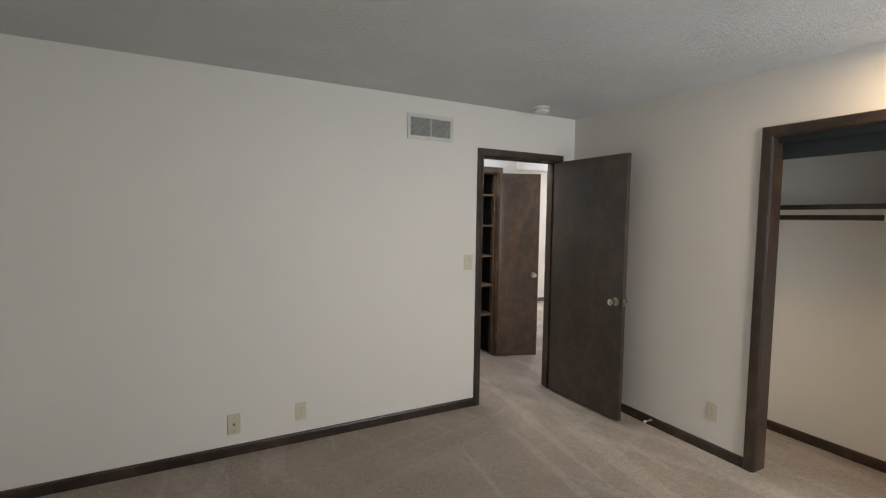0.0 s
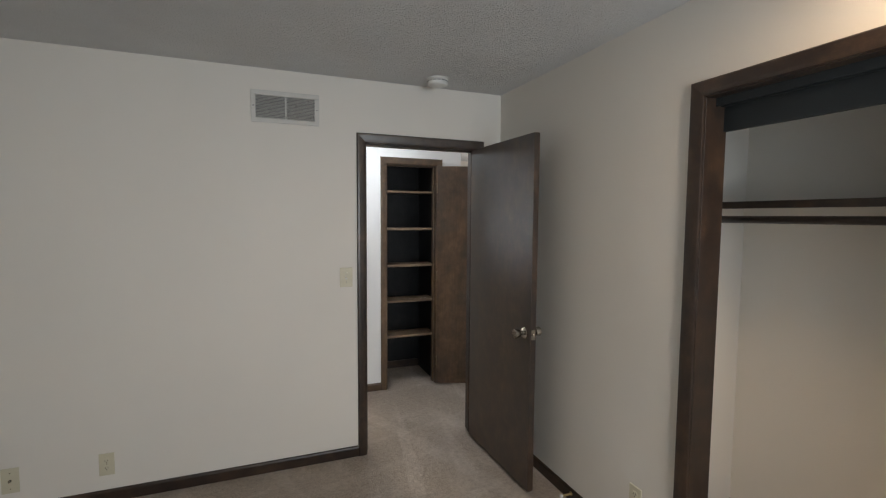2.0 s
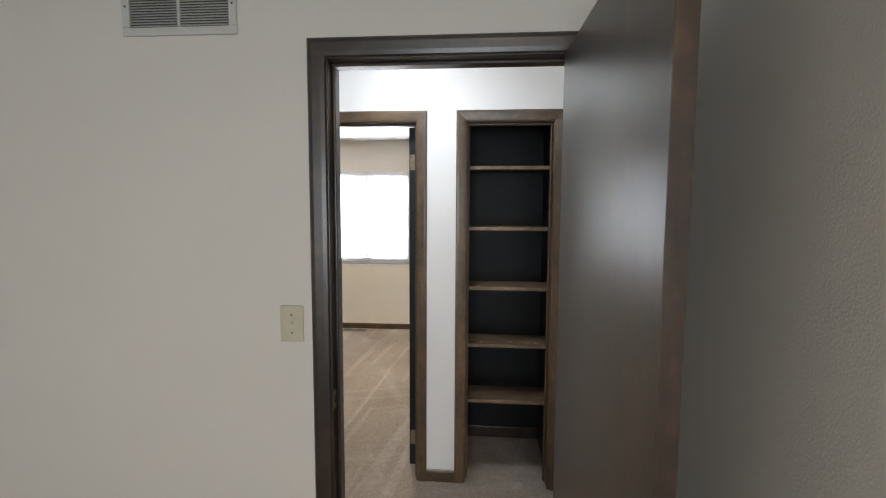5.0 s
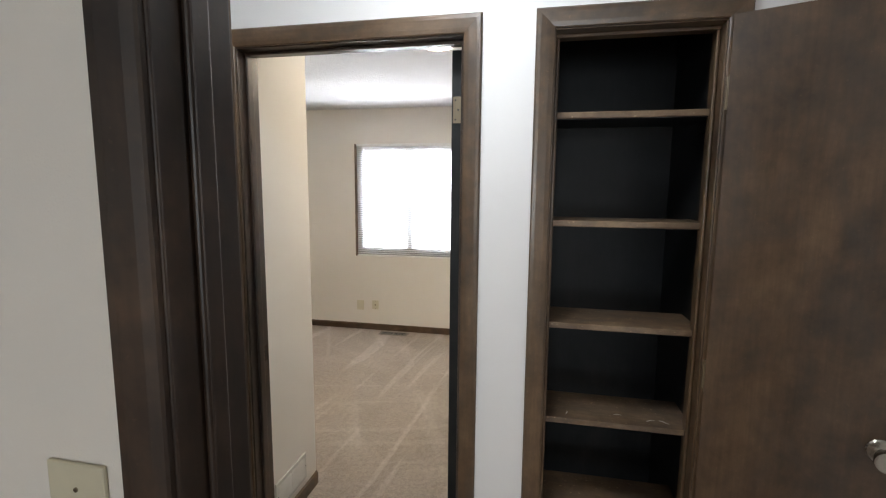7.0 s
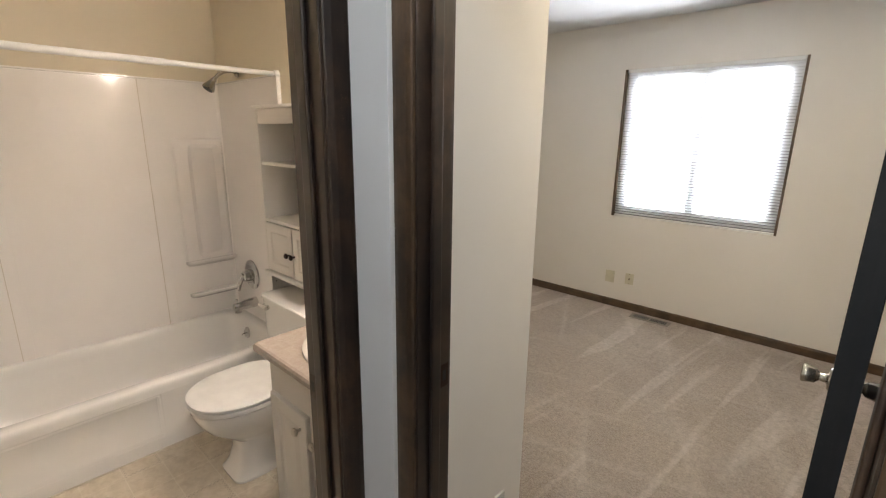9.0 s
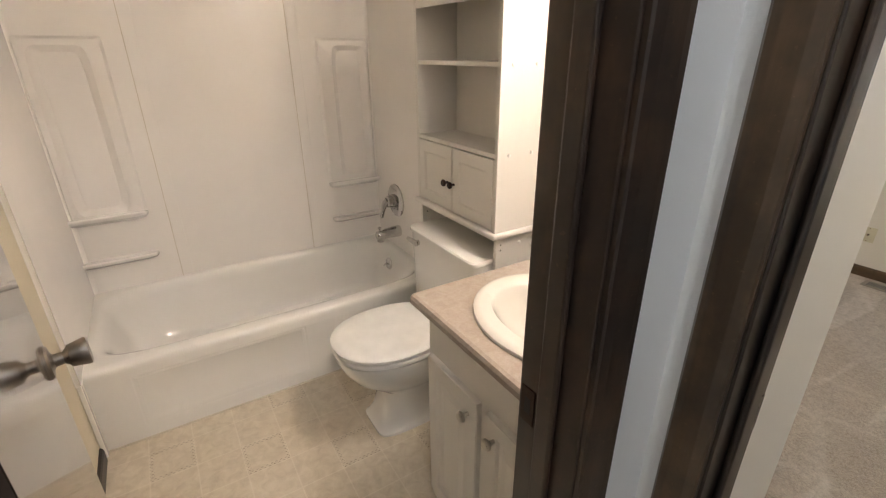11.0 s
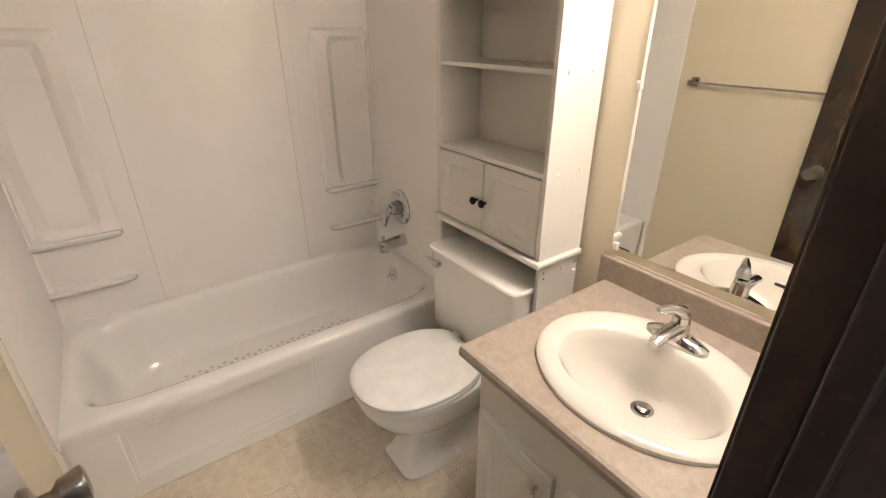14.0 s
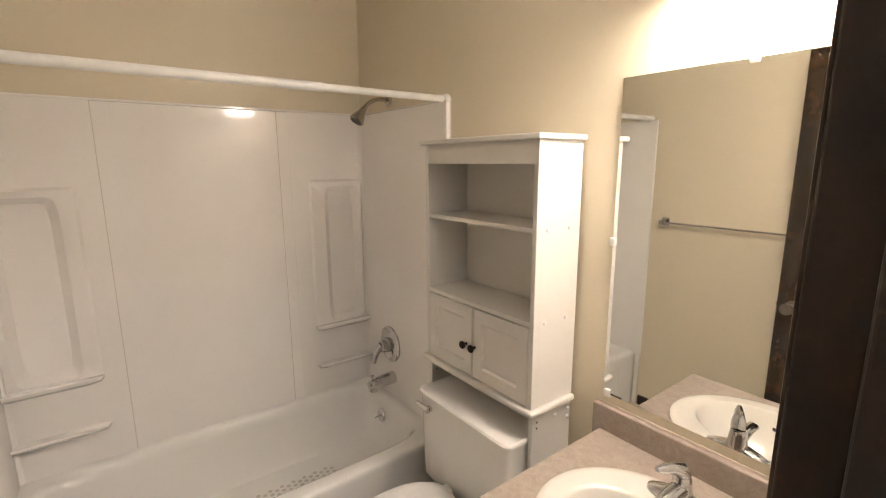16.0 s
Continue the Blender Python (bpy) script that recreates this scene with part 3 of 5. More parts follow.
# ---- baseboards ----
def baseboard(start, end, out, mat, height=0.069):
    """A rounded skirting board from start to end on the floor, standing out to one side."""
    a, b = Vector((*start, 0)), Vector((*end, 0))
    side = Vector((*out, 0))
    profile = [(0.0, 0.0), (0.011, 0.0), (0.012, height * 0.8), (0.009, height * 0.95), (0.004, height), (0.0, height)]
    bm = bmesh.new()
    rows = [[bm.verts.new(p + side * d + Vector((0, 0, h))) for d, h in profile] for p in (a, b)]
    for k in range(len(profile)):
        j = (k + 1) % len(profile)
        bm.faces.new((rows[0][k], rows[0][j], rows[1][j], rows[1][k]))
    bm.faces.new(rows[0])
    bm.faces.new(rows[1])
    return setting("baseboard", bm, mat, "dark-stained wooden skirting board", "baseboard")


CAS = 0.062
baseboard((-3.2, W1A), (D1X - CAS, W1A), (0, -1), WOODX)
baseboard((D1X + D1W + CAS, W1A), (EASTX, W1A), (0, -1), WOODX)
baseboard((EASTX, -0.013), (EASTX, CLY + CAS), (-1, 0), WOODY)
baseboard((EASTX, CLY - CLW - CAS), (EASTX, -4.3), (-1, 0), WOODY)
baseboard((1.70, -1.28), (1.70, -3.65), (-1, 0), WOODY)
baseboard((1.075, -1.27), (1.70, -1.27), (0, -1), WOODX)
baseboard((D2X + D2W + CAS, W2A), (D3X - CAS, W2A), (0, -1), HALLWOODX)
baseboard((D3X + D3W + CAS, W2A), (1.118, W2A), (0, -1), HALLWOODX)
baseboard((ENDA, D4Y + D4W + CAS), (ENDA, W2A), (1, 0), HALLWOODX)
baseboard((1.118, W2A), (1.118, 3.60), (1, 0), HALLWOODX)
baseboard((-2.85, FAR), (1.02, FAR), (0, -1), HALLWOODX)
baseboard((PASSX, W2B + 0.02), (PASSX, BACKY), (1, 0), HALLWOODX)
baseboard((-2.85, BACKY), (PASSX, BACKY), (0, 1), HALLWOODX)
baseboard((1.13, 3.60), (5.5, 3.60), (0, -1), HALLWOODX)
baseboard((-2.200, BATHS), (ENDB, BATHS), (0, 1), WOODX)


# ---- windows ----
def slider_window(name, x0, x1, z0, z1, y, depth, out, label, rim=0.045, thick=0.04, stile=0.028, mat=ALUMINIUM):
    """A two-pane window in a wall opening; y is the room-side face and out the way outdoors."""
    ob = thing(name, label, "window", kind="structure")
    f = y + out * (depth - 0.05)
    near = f - out * (thick - 0.04)
    lo, hi = min(near, f + out * 0.04), max(near, f + out * 0.04)
    mid = (x0 + x1) / 2
    for a, b, c, d in ((x0, x0 + rim, z0, z1), (x1 - rim, x1, z0, z1), (mid - stile, mid + stile, z0, z1),
                       (x0 + rim, x1 - rim, z0, z0 + rim), (x0 + rim, x1 - rim, z1 - rim, z1)):
        part("window_frame", block(a, b, lo, hi, c, d, 0.003), mat, ob)
    for a, b in ((x0 + rim, mid - stile), (mid + stile, x1 - rim)):
        pane = part("pane", block(a, b, f + out * 0.018 - 0.002, f + out * 0.018 + 0.002, z0 + rim, z1 - rim), GLASS, ob)
        pane.visible_shadow = False
    return ob


def reveal_lining(parent, x0, x1, z0, z1, y0, y1, mat_up, mat_level, set_back=0.0):
    """Thin stained boards lining a window opening, a little proud of the wall."""
    t = 0.014
    part("side_lining", block(x0 - 0.001, x0 + t, y0, y1, z0, z1, 0.001), mat_up, parent, "dark-stained window lining")
    part("side_lining", block(x1 - t, x1 + 0.001, y0, y1, z0, z1, 0.001), mat_up, parent, "dark-stained window lining")
    part("head_lining", block(x0 + t, x1 - t, y0 + set_back, y1, z1 - t, z1 + 0.001, 0.001), mat_level, parent, "dark-stained window lining")
    part("window_sill", block(x0 + t, x1 - t, y0 + set_back, y1, z0 - 0.001, z0 + t, 0.001), mat_level, parent, "dark-stained window lining")


window_2 = slider_window("window_2", -1.590, -0.374, 0.834, 2.053, FAR, 0.105, 1, "two-pane window with dark-stained lining behind closed blinds", 0.095, 0.060, 0.034, SHADEFRAME)
reveal_lining(window_2, -1.590, -0.374, 0.834, 2.053, FAR - 0.006, FAR + 0.14, HALLWOOD, HALLWOODX, 0.040)
window_1 = slider_window("window_1", -0.25, 0.95, 0.85, 2.05, -4.3, 0.2, -1, "two-pane bedroom window")
window_3 = slider_window("window_3", 3.80, 5.00, 0.82, 2.04, 3.60, 0.12, 1, "two-pane living room window with dark-stained casing")
reveal_lining(window_3, 3.80, 5.00, 0.82, 2.04, 3.585, 3.72, HALLWOOD, HALLWOODX)

# white blinds in the second bedroom window
blind = thing("window_blind", "white horizontal slat blind lowered in the bedroom window", "blind", pose(-0.982, FAR + 0.016, 0.005))
BW = 0.590
part("headrail", block(-BW, BW, -0.014, 0.016, 2.020, 2.047, 0.003), WHITEMETAL, blind)
part("bottom_rail", block(-BW, BW, -0.012, 0.012, 0.831, 0.846, 0.004), WHITEMETAL, blind)
bm = bmesh.new()
rows = []
for x in (-BW, BW):
    rows.append([bm.verts.new((x, -0.0125 + 0.025 * k / 4, 0.0022 * (1 - ((k - 2) / 2) ** 2))) for k in range(5)])
for k in range(4):
    bm.faces.new((rows[0][k], rows[0][k + 1], rows[1][k + 1], rows[1][k]))
first = part("slat", bm, SLAT, blind, "", True)
first.matrix_basis = pose(0, 0.002, 0.862, -46, 0, 0)
for k in range(1, 55):
    ob = new("slat", first.data)
    ob.parent, ob.matrix_basis = blind, pose(0, 0.002, 0.862 + 0.0213 * k, -46 + 2 * math.sin(k * 2.7), 0, 0.06 * math.sin(k * 5.1))
for x in (-0.42, 0.0, 0.42):
    part("ladder_cord", tube([(x, -0.012, 0.845), (x, -0.012, 2.02)], 0.0009, steps=6), WHITEMETAL, blind)
part("tilt_wand", tube([(-0.50, -0.024, 2.00), (-0.502, -0.026, 1.25)], 0.0035, steps=8), PLASTIC, blind)


# ---- bedroom: wall and ceiling fittings ----
def cover_plate(name, label, m, w=0.074, h=0.125, style="outlet"):
    """A wall plate on a wall: local x along the wall, z up, proud in -y."""
    ob = thing(name, label, {"outlet": "outlet", "switch": "light switch", "coax": "wall plate", "blank": "wall plate"}[style], m)
    part("plate", block(-w / 2, w / 2, -0.006, 0.0, -h / 2, h / 2, 0.0025), IVORY, ob)
    if style == "outlet":
        for dz in (-0.020, 0.020):
            own = lofted([oval(0, dz, 0.0165, 0.0145, z, 3.2, 24) for z in (0.0, 0.0025)])
            bmesh.ops.transform(own, matrix=Matrix.Translation((0, -0.0055, 0)) @ AXIS_Y, verts=own.verts)
            socket = part("socket", own, IVORY, ob)
            for dx, sz in ((-0.0063, 0.0048), (0.0063, 0.0040)):
                part("slot", block(dx - 0.0011, dx + 0.0011, -0.0088, -0.0078, dz + 0.003 - sz, dz + 0.003 + sz), SLOT, socket)
            part("slot", turned([(0.0024, 0.0), (0.0024, 0.001)], Matrix.Translation((0, -0.0078, dz - 0.0085)) @ AXIS_Y, steps=10), SLOT, socket)
        part("screw", turned([(0.003, 0), (0.003, 0.0012)], Matrix.Translation((0, -0.006, 0)) @ AXIS_Y, steps=10), NICKEL, ob)
    elif style == "switch":
        part("toggle_slot", block(-0.0055, 0.0055, -0.0068, -0.0058, -0.0125, 0.0125), VENTPAINT, ob)
        own = block(-0.0042, 0.0042, -0.018, -0.002, -0.005, 0.006, 0.0015)
        bmesh.ops.transform(own, matrix=pose(0, 0, 0, -24, 0, 0), verts=own.verts)
        part("toggle", own, IVORY, ob)
        for dz in (-0.030, 0.030):
            part("screw", turned([(0.003, 0), (0.003, 0.0012)], Matrix.Translation((0, -0.006, dz)) @ AXIS_Y, steps=10), NICKEL, ob)
    elif style == "coax":
        part("connector", turned([(0.0075, 0), (0.0075, 0.004), (0.0048, 0.004), (0.0048, 0.013), (0.0012, 0.013)], Matrix.Translation((0, -0.006, 0)) @ AXIS_Y, steps=12), NICKEL, ob)
        for dz in (-0.042, 0.042):
            part("screw", turned([(0.003, 0), (0.003, 0.0012)], Matrix.Translation((0, -0.006, dz)) @ AXIS_Y, steps=10), NICKEL, ob)
    return ob


cover_plate("light_switch", "ivory toggle light switch on the wall beside the door", pose(-0.132, W1A, 1.183), 0.079, 0.123, "switch")
cover_plate("coax_plate", "ivory cable plate low on the cream wall", pose(-1.847, W1A, 0.205), 0.074, 0.132, "coax")
cover_plate("wall_outlet", "ivory double outlet low on the cream wall", pose(-1.434, W1A, 0.212), 0.071, 0.122)
cover_plate("wall_outlet", "ivory double outlet beside the clothes closet", pose(EASTX, -1.354, 0.284, 0, 0, -90), 0.071, 0.115)
cover_plate("blank_plate", "ivory wall plate under the bedroom window", pose(-1.545, FAR, 0.275), 0.082, 0.110, "blank")
cover_plate("cable_plate", "ivory cable plate under the bedroom window", pose(-1.368, FAR, 0.285), 0.074, 0.100, "coax")


def louvre_vent(name, label, m, w, h, slats, border=0.026, tilt=38):
    """A return-air grille: frame, centre bar and slats; local x along, z up, proud in -y."""
    ob = thing(name, label, "vent", m)
    part("duct", block(-w / 2 + border, w / 2 - border, -0.0028, -0.0012, -h / 2 + border, h / 2 - border), DUCT, ob)
    for a, b, c, d in ((-w / 2, w / 2, h / 2 - border, h / 2), (-w / 2, w / 2, -h / 2, -h / 2 + border),
                       (-w / 2, -w / 2 + border, -h / 2 + border, h / 2 - border), (w / 2 - border, w / 2, -h / 2 + border, h / 2 - border)):
        part("frame", block(a, b, -0.009, 0.0, c, d, 0.002), VENTPAINT, ob)
    part("centre_bar", block(-0.005, 0.005, -0.0092, -0.003, -h / 2 + border, h / 2 - border, 0.001), VENTPAINT, ob)
    inner = h - 2 * border
    bm = block(-w / 2 + border, w / 2 - border, -0.0055, 0.0055, -0.0006, 0.0006)
    first = part("slat", bm, VENTPAINT, ob)
    pitch = inner / slats
    for k in range(slats):
        o = first if k == 0 else new("slat", first.data)
        o.parent = ob
        o.matrix_basis = pose(0, -0.0075, -inner / 2 + pitch * (k + 0.5), tilt, 0, 0)
    for x in (-w / 2 + border / 2, w / 2 - border / 2):
        part("screw", turned([(0.0035, 0), (0.0035, 0.0015)], Matrix.Translation((x, -0.009, 0)) @ AXIS_Y, steps=10), DUCT, ob)
    return ob


louvre_vent("return_air_vent", "white enamelled return-air grille high on the wall", pose(-0.478, W1A, 2.203), 0.382, 0.184, 16)
louvre_vent("wall_vent", "white enamelled grille low on the passage wall", pose(PASSX, 1.455, 0.175, 0, 0, 90), 0.27, 0.135, 11, 0.018)

smoke = thing("smoke_detector", "round white smoke detector on the popcorn ceiling", "smoke detector", pose(0.405, -0.20, CEIL, 180, 0, 0))
part("base", turned([(0.066, -0.002), (0.068, 0.003), (0.068, 0.010), (0.064, 0.013)]), PLASTIC, smoke, "", True)
part("cover", turned([(0.058, 0.012), (0.061, 0.016), (0.061, 0.030), (0.057, 0.040), (0.046, 0.046), (0.020, 0.048)]), PLASTIC, smoke, "", True)
bm = bmesh.new()
for k in range(14):
    merge(bm, block(0.0590, 0.0622, -0.009, 0.009, 0.0185, 0.0225), pose(0, 0, 0, 0, 0, 360 / 14 * k))
part("vent_slots", bm, SLOT, smoke)
part("test_button", turned([(0.009, 0.047), (0.009, 0.0495), (0.007, 0.0505)], Matrix.Translation((0.022, 0, 0)), steps=16), PLASTIC, smoke)


def disc_lamp(label, x, y, glow):
    """A flat round lamp, flush under the ceiling."""
    ob = thing("ceiling_lamp", label, "ceiling lamp", pose(x, y, CEIL, 180, 0, 0))
    part("trim_ring", turned([(0.098, 0.0), (0.097, 0.006), (0.086, 0.012), (0.080, 0.010), (0.080, 0.004)]), WHITEMETAL, ob, "", True)
    part("diffuser", turned([(0.079, 0.003), (0.078, 0.009), (0.060, 0.012), (0.020, 0.013)]), glow, ob, "glowing diffuser", True)
    return ob


disc_lamp("lit flat disc lamp on the bedroom ceiling", 0.69, -2.56, BEDGLOW)
dome = thing("ceiling_lamp", "lit white glass dome lamp on the hall ceiling", "ceiling lamp", pose(0.10, 0.50, CEIL, 180, 0, 0))
part("base", turned([(0.125, 0.0), (0.125, 0.016), (0.118, 0.020)]), WHITEMETAL, dome, "", True)
part("shade", turned([(0.12 * math.cos(a), 0.020 + 0.060 * math.sin(a)) for a in [k * math.pi / 18 for k in range(9)]]), HALLGLOW, dome, "glowing glass shade", True)
disc_lamp("lit flat disc lamp on the second bedroom ceiling", -0.239, 2.40, SECONDGLOW)

doorstop = thing("door_stop", "brass spring door stop on the skirting board", "door stop", pose(EASTX - 0.012, -0.905, 0.045, 0, -90, 0))
part("spring", turned([(0.007 if k % 2 else 0.0055, 0.004 + 0.0022 * k) for k in range(26)], steps=12), BRASS, doorstop)
part("base", turned([(0.012, 0.0), (0.012, 0.003), (0.008, 0.006)], steps=14), BRASS, doorstop)
part("rubber_tip", turned([(0.008, 0.058), (0.009, 0.062), (0.009, 0.070), (0.006, 0.073)], steps=14), PLASTIC, doorstop)

# ---- clothes closet ----
shelf = thing("closet_shelf", "dark-edged shelf across the clothes closet", "shelf", pose(1.34, -2.46, 1.645))
part("board", block(0.0, 0.358, -1.18, 1.185, -0.019, 0.0, 0.002), PLASTIC, shelf)
part("edge_strip", block(-0.012, 0.0, -1.18, 1.185, -0.030, 0.001, 0.003), WOODY, shelf, "dark-stained front edge")
part("wall_cleat", block(0.340, 0.358, -1.18, 1.185, -0.090, -0.020, 0.003), WALL, shelf)
rail = thing("closet_rail", "brown wooden hanging rail under the closet shelf", "clothes rail", pose(1.40, -2.46, 1.567))
part("rod", tube([(0, -1.188, 0), (0, 1.188, 0)], 0.0165, steps=18), WOODY, rail, "", True)
for y in (-1.186, 1.174):
    part("socket", tube([(0, y, 0), (0, y + 0.012, 0)], 0.026, steps=18), PLASTIC, rail)
bracket = thing("shelf_bracket", "white metal bracket holding closet shelf and rail", "bracket", pose(1.70, -2.012, 1.615))
part("wall_arm", block(-0.004, 0.0, -0.012, 0.012, -0.225, 0.0, 0.001), WHITEMETAL, bracket)
part("shelf_arm", block(-0.30, -0.004, -0.012, 0.012, -0.004, 0.0, 0.001), WHITEMETAL, bracket)
part("brace", tube([(-0.006, 0, -0.215), (-0.15, 0, -0.105), (-0.28, 0, -0.015)], 0.009, steps=10), WHITEMETAL, bracket)
part("rail_hook", tube([(-0.30, 0, -0.004), (-0.325, 0, -0.03), (-0.325, 0, -0.062), (-0.302, 0, -0.070), (-0.276, 0, -0.062), (-0.276, 0, -0.045)], 0.0085, steps=10), WHITEMETAL, bracket)

# ---- linen closet ----
LX0, LX1, LB = D3X - 0.02, D3X + D3W + 0.02, 1.62
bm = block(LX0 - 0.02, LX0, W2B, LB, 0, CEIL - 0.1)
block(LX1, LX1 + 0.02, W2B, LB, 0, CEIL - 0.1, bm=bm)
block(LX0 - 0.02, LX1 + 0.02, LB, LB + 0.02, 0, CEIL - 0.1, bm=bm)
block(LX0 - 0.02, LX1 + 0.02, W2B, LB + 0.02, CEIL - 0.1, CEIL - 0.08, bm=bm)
setting("wall_linen_closet", bm, CLOSETDARK, "near-black linen closet lining", "closet wall")
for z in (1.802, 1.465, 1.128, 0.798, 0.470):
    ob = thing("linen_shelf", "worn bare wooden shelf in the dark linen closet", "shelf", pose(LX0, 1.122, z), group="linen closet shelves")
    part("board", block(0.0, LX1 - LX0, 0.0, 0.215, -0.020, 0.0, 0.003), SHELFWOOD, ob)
    # an added near-black slab stands in for the shade under the board
    part("underside_shade", block(0.001, LX1 - LX0 - 0.001, 0.005, 0.214, -0.0225, -0.0203), CLOSETDARK, ob, "near-black slab standing in for underside shade")
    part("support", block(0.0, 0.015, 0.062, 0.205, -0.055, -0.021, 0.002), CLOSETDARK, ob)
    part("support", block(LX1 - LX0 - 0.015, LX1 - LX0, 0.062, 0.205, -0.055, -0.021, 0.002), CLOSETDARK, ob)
for ob in [o for o in bpy.data.objects if o.name.startswith("linen_shelf") and abs(o.matrix_basis.translation.z - 0.798) < 0.01]:
    for x, y, turn, size in ((0.36, 0.035, 20, 0.030), (0.40, 0.050, -35, 0.036), (0.10, 0.030, 70, 0.022), (0.26, 0.060, 5, 0.026)):
        c, q = math.cos(radians(turn)) * size, math.sin(radians(turn)) * size
        part("paint_scratch", tube([(x, y, 0.0), (x + c * 0.4, y + q * 0.4 + 0.004, 0.0004), (x + c, y + q, 0.0)], [0.0006, 0.0014, 0.0006], steps=6), PLASTIC, ob, "pale paint scratch")
setting("baseboard_linen", block(LX0, LX1, LB - 0.012, LB, 0, 0.075, 0.003), WOODX, "dark skirting board in the linen closet", "baseboard")

# ---- second bedroom: floor register ----
register = thing("floor_register", "brown metal floor register set in the carpet", "vent", pose(-1.120, 4.262, 0.0))
part("frame", block(-0.160, 0.160, -0.055, 0.055, 0.0, 0.005, 0.002), REGISTER, register)
for k in range(2):
    for j in range(11):
        x = -0.135 + k * 0.142 + j * 0.0118
        part("slot", block(x, x + 0.007, -0.032, 0.032, 0.0046, 0.0056), SLOT if k else DUCT, register)


# ---- bathroom ----
SHIFT = Vector((-0.018, 0.019, 0.0))   # from the bathroom's own measures to the house
BE, BN, BS = ENDB - SHIFT.x, BATHN - SHIFT.y, BATHS - SHIFT.y
before_bathroom = set(bpy.data.objects)
TX0, TX1, TY0, TY1, RIM = -2.960, -2.225, 0.085, 1.578, 0.350
TCX, TCY = (TX0 + TX1) / 2 - 0.022, (TY0 + TY1) / 2
tub = thing("bathtub", "glossy white bathtub with a worn anti-slip floor", "bathtub", pose(TCX, TCY, 0.006))
HX, HY = (TX1 - TX0) / 2, (TY1 - TY0) / 2
o = TX1 - HX - TCX
loops = [
    oval(o - 0.024, 0, HX - 0.014, HY + 0.012, RIM, 60, 96),
    oval(0, 0, 0.322, 0.724, RIM - 0.0005, 7, 96),
    oval(0, 0, 0.310, 0.710, RIM - 0.006, 6.6, 96),
    oval(0, 0.002, 0.301, 0.698, RIM - 0.020, 6.2, 96),
    oval(0, 0.006, 0.293, 0.684, RIM - 0.050, 5.8, 96),
    oval(0, 0.012, 0.282, 0.655, 0.200, 5.2, 96),
    oval(0, 0.018, 0.262, 0.625, 0.100, 4.6, 96),
    oval(0, 0.022, 0.235, 0.585, 0.062, 4.0, 96),
    oval(0, 0.024, 0.180, 0.510, 0.050, 3.4, 96),
]
bm = lofted(loops, True, False)
# the rolled front edge, running from wall to wall
roll = [(0.038, 0.0), (0.022, 0.0006), (0.013, 0.0028), (0.007, 0.0075), (0.0035, 0.015), (0.0022, 0.026), (0.002, 0.040), (0.002, 0.057)]
rows = [[bm.verts.new((o + HX - a, y, RIM - b)) for a, b in roll] for y in (-HY, HY)]
for k in range(len(roll) - 1):
    bm.faces.new((rows[0][k], rows[0][k + 1], rows[1][k + 1], rows[1][k]))
part("basin", bm, PORCELAIN, tub, "", True)
# the apron, with its shallow sunken panel
AX = TX1 - TCX - 0.002
bm = bmesh.new()
outer = [(-HY, 0.0), (HY, 0.0), (HY, RIM - 0.056), (-HY, RIM - 0.056)]
mid_r = [(-HY + 0.14, 0.066), (0.045, 0.066), (0.045, RIM - 0.062), (-HY + 0.14, RIM - 0.062)]
inn_r = [(-HY + 0.155, 0.082), (0.030, 0.082), (0.030, RIM - 0.074), (-HY + 0.155, RIM - 0.074)]
rows = [[bm.verts.new((x, y, z)) for y, z in ring] for x, ring in ((AX, outer), (AX, mid_r), (AX - 0.008, inn_r))]
for a, b in zip(rows, rows[1:]):
    for k in range(4):
        bm.faces.new((a[k], a[(k + 1) % 4], b[(k + 1) % 4], b[k]))
bm.faces.new(rows[-1])
bmesh.ops.bevel(bm, geom=[e for e in bm.edges if all(v in rows[1] or v in rows[2] for v in e.verts)], offset=0.006, segments=3, affect="EDGES")
part("apron", bm, PORCELAIN, tub, "", True)
bm = bmesh.new()
for i in range(9):
    for j in range(30):
        cx, cy = -0.122 + i * 0.030 + (0.015 if j % 2 else 0), -0.38 + j * 0.027
        turned([(0.0108, 0.0), (0.0108, 0.0008)], Matrix.Translation((cx, cy, 0.0497)), bm, 6)
part("anti_slip_pattern", bm, plain("worn_grip", (0.60, 0.56, 0.48), 0.6), tub, "worn grey anti-slip dots")
part("drain", turned([(0.034, 0.0), (0.034, 0.003), (0.026, 0.004), (0.010, 0.002)], Matrix.Translation((0, 0.46, 0.0495))), CHROME, tub, "", True)
setting("trim_tub_floor", block(TX1 - 0.0125, TX1 + 0.004, TY0, TY1, 0.005, 0.011, 0.002), CAULK, "cream caulk line along the tub", "caulk")

SURX, SURT = -2.955, 1.806
surround = thing("tub_surround", "glossy white moulded panels round the bathtub", "tub surround", pose(0, 0, 0))
SN, SS = 1.577, 0.088
part("back_panel", block(SURX - 0.022, SURX, 0.4662, 1.2028, RIM - 0.004, SURT - 0.010, 0.004), ACRYLIC, surround)
part("end_panel", block(-2.215, SURX - 0.02, SN, BN - 0.001, RIM - 0.004, SURT - 0.010, 0.006), ACRYLIC, surround)
part("end_panel", block(-2.190, SURX - 0.02, BS + 0.001, SS, RIM - 0.004, SURT - 0.010, 0.003), ACRYLIC, surround)
part("end_panel_foot", block(-2.216, -2.205, SN + 0.004, BN - 0.001, 0.006, RIM, 0.004), ACRYLIC, surround)
part("end_panel_foot", block(-2.216, -2.191, BS + 0.001, SS - 0.001, 0.010, RIM - 0.004, 0.002), ACRYLIC, surround)


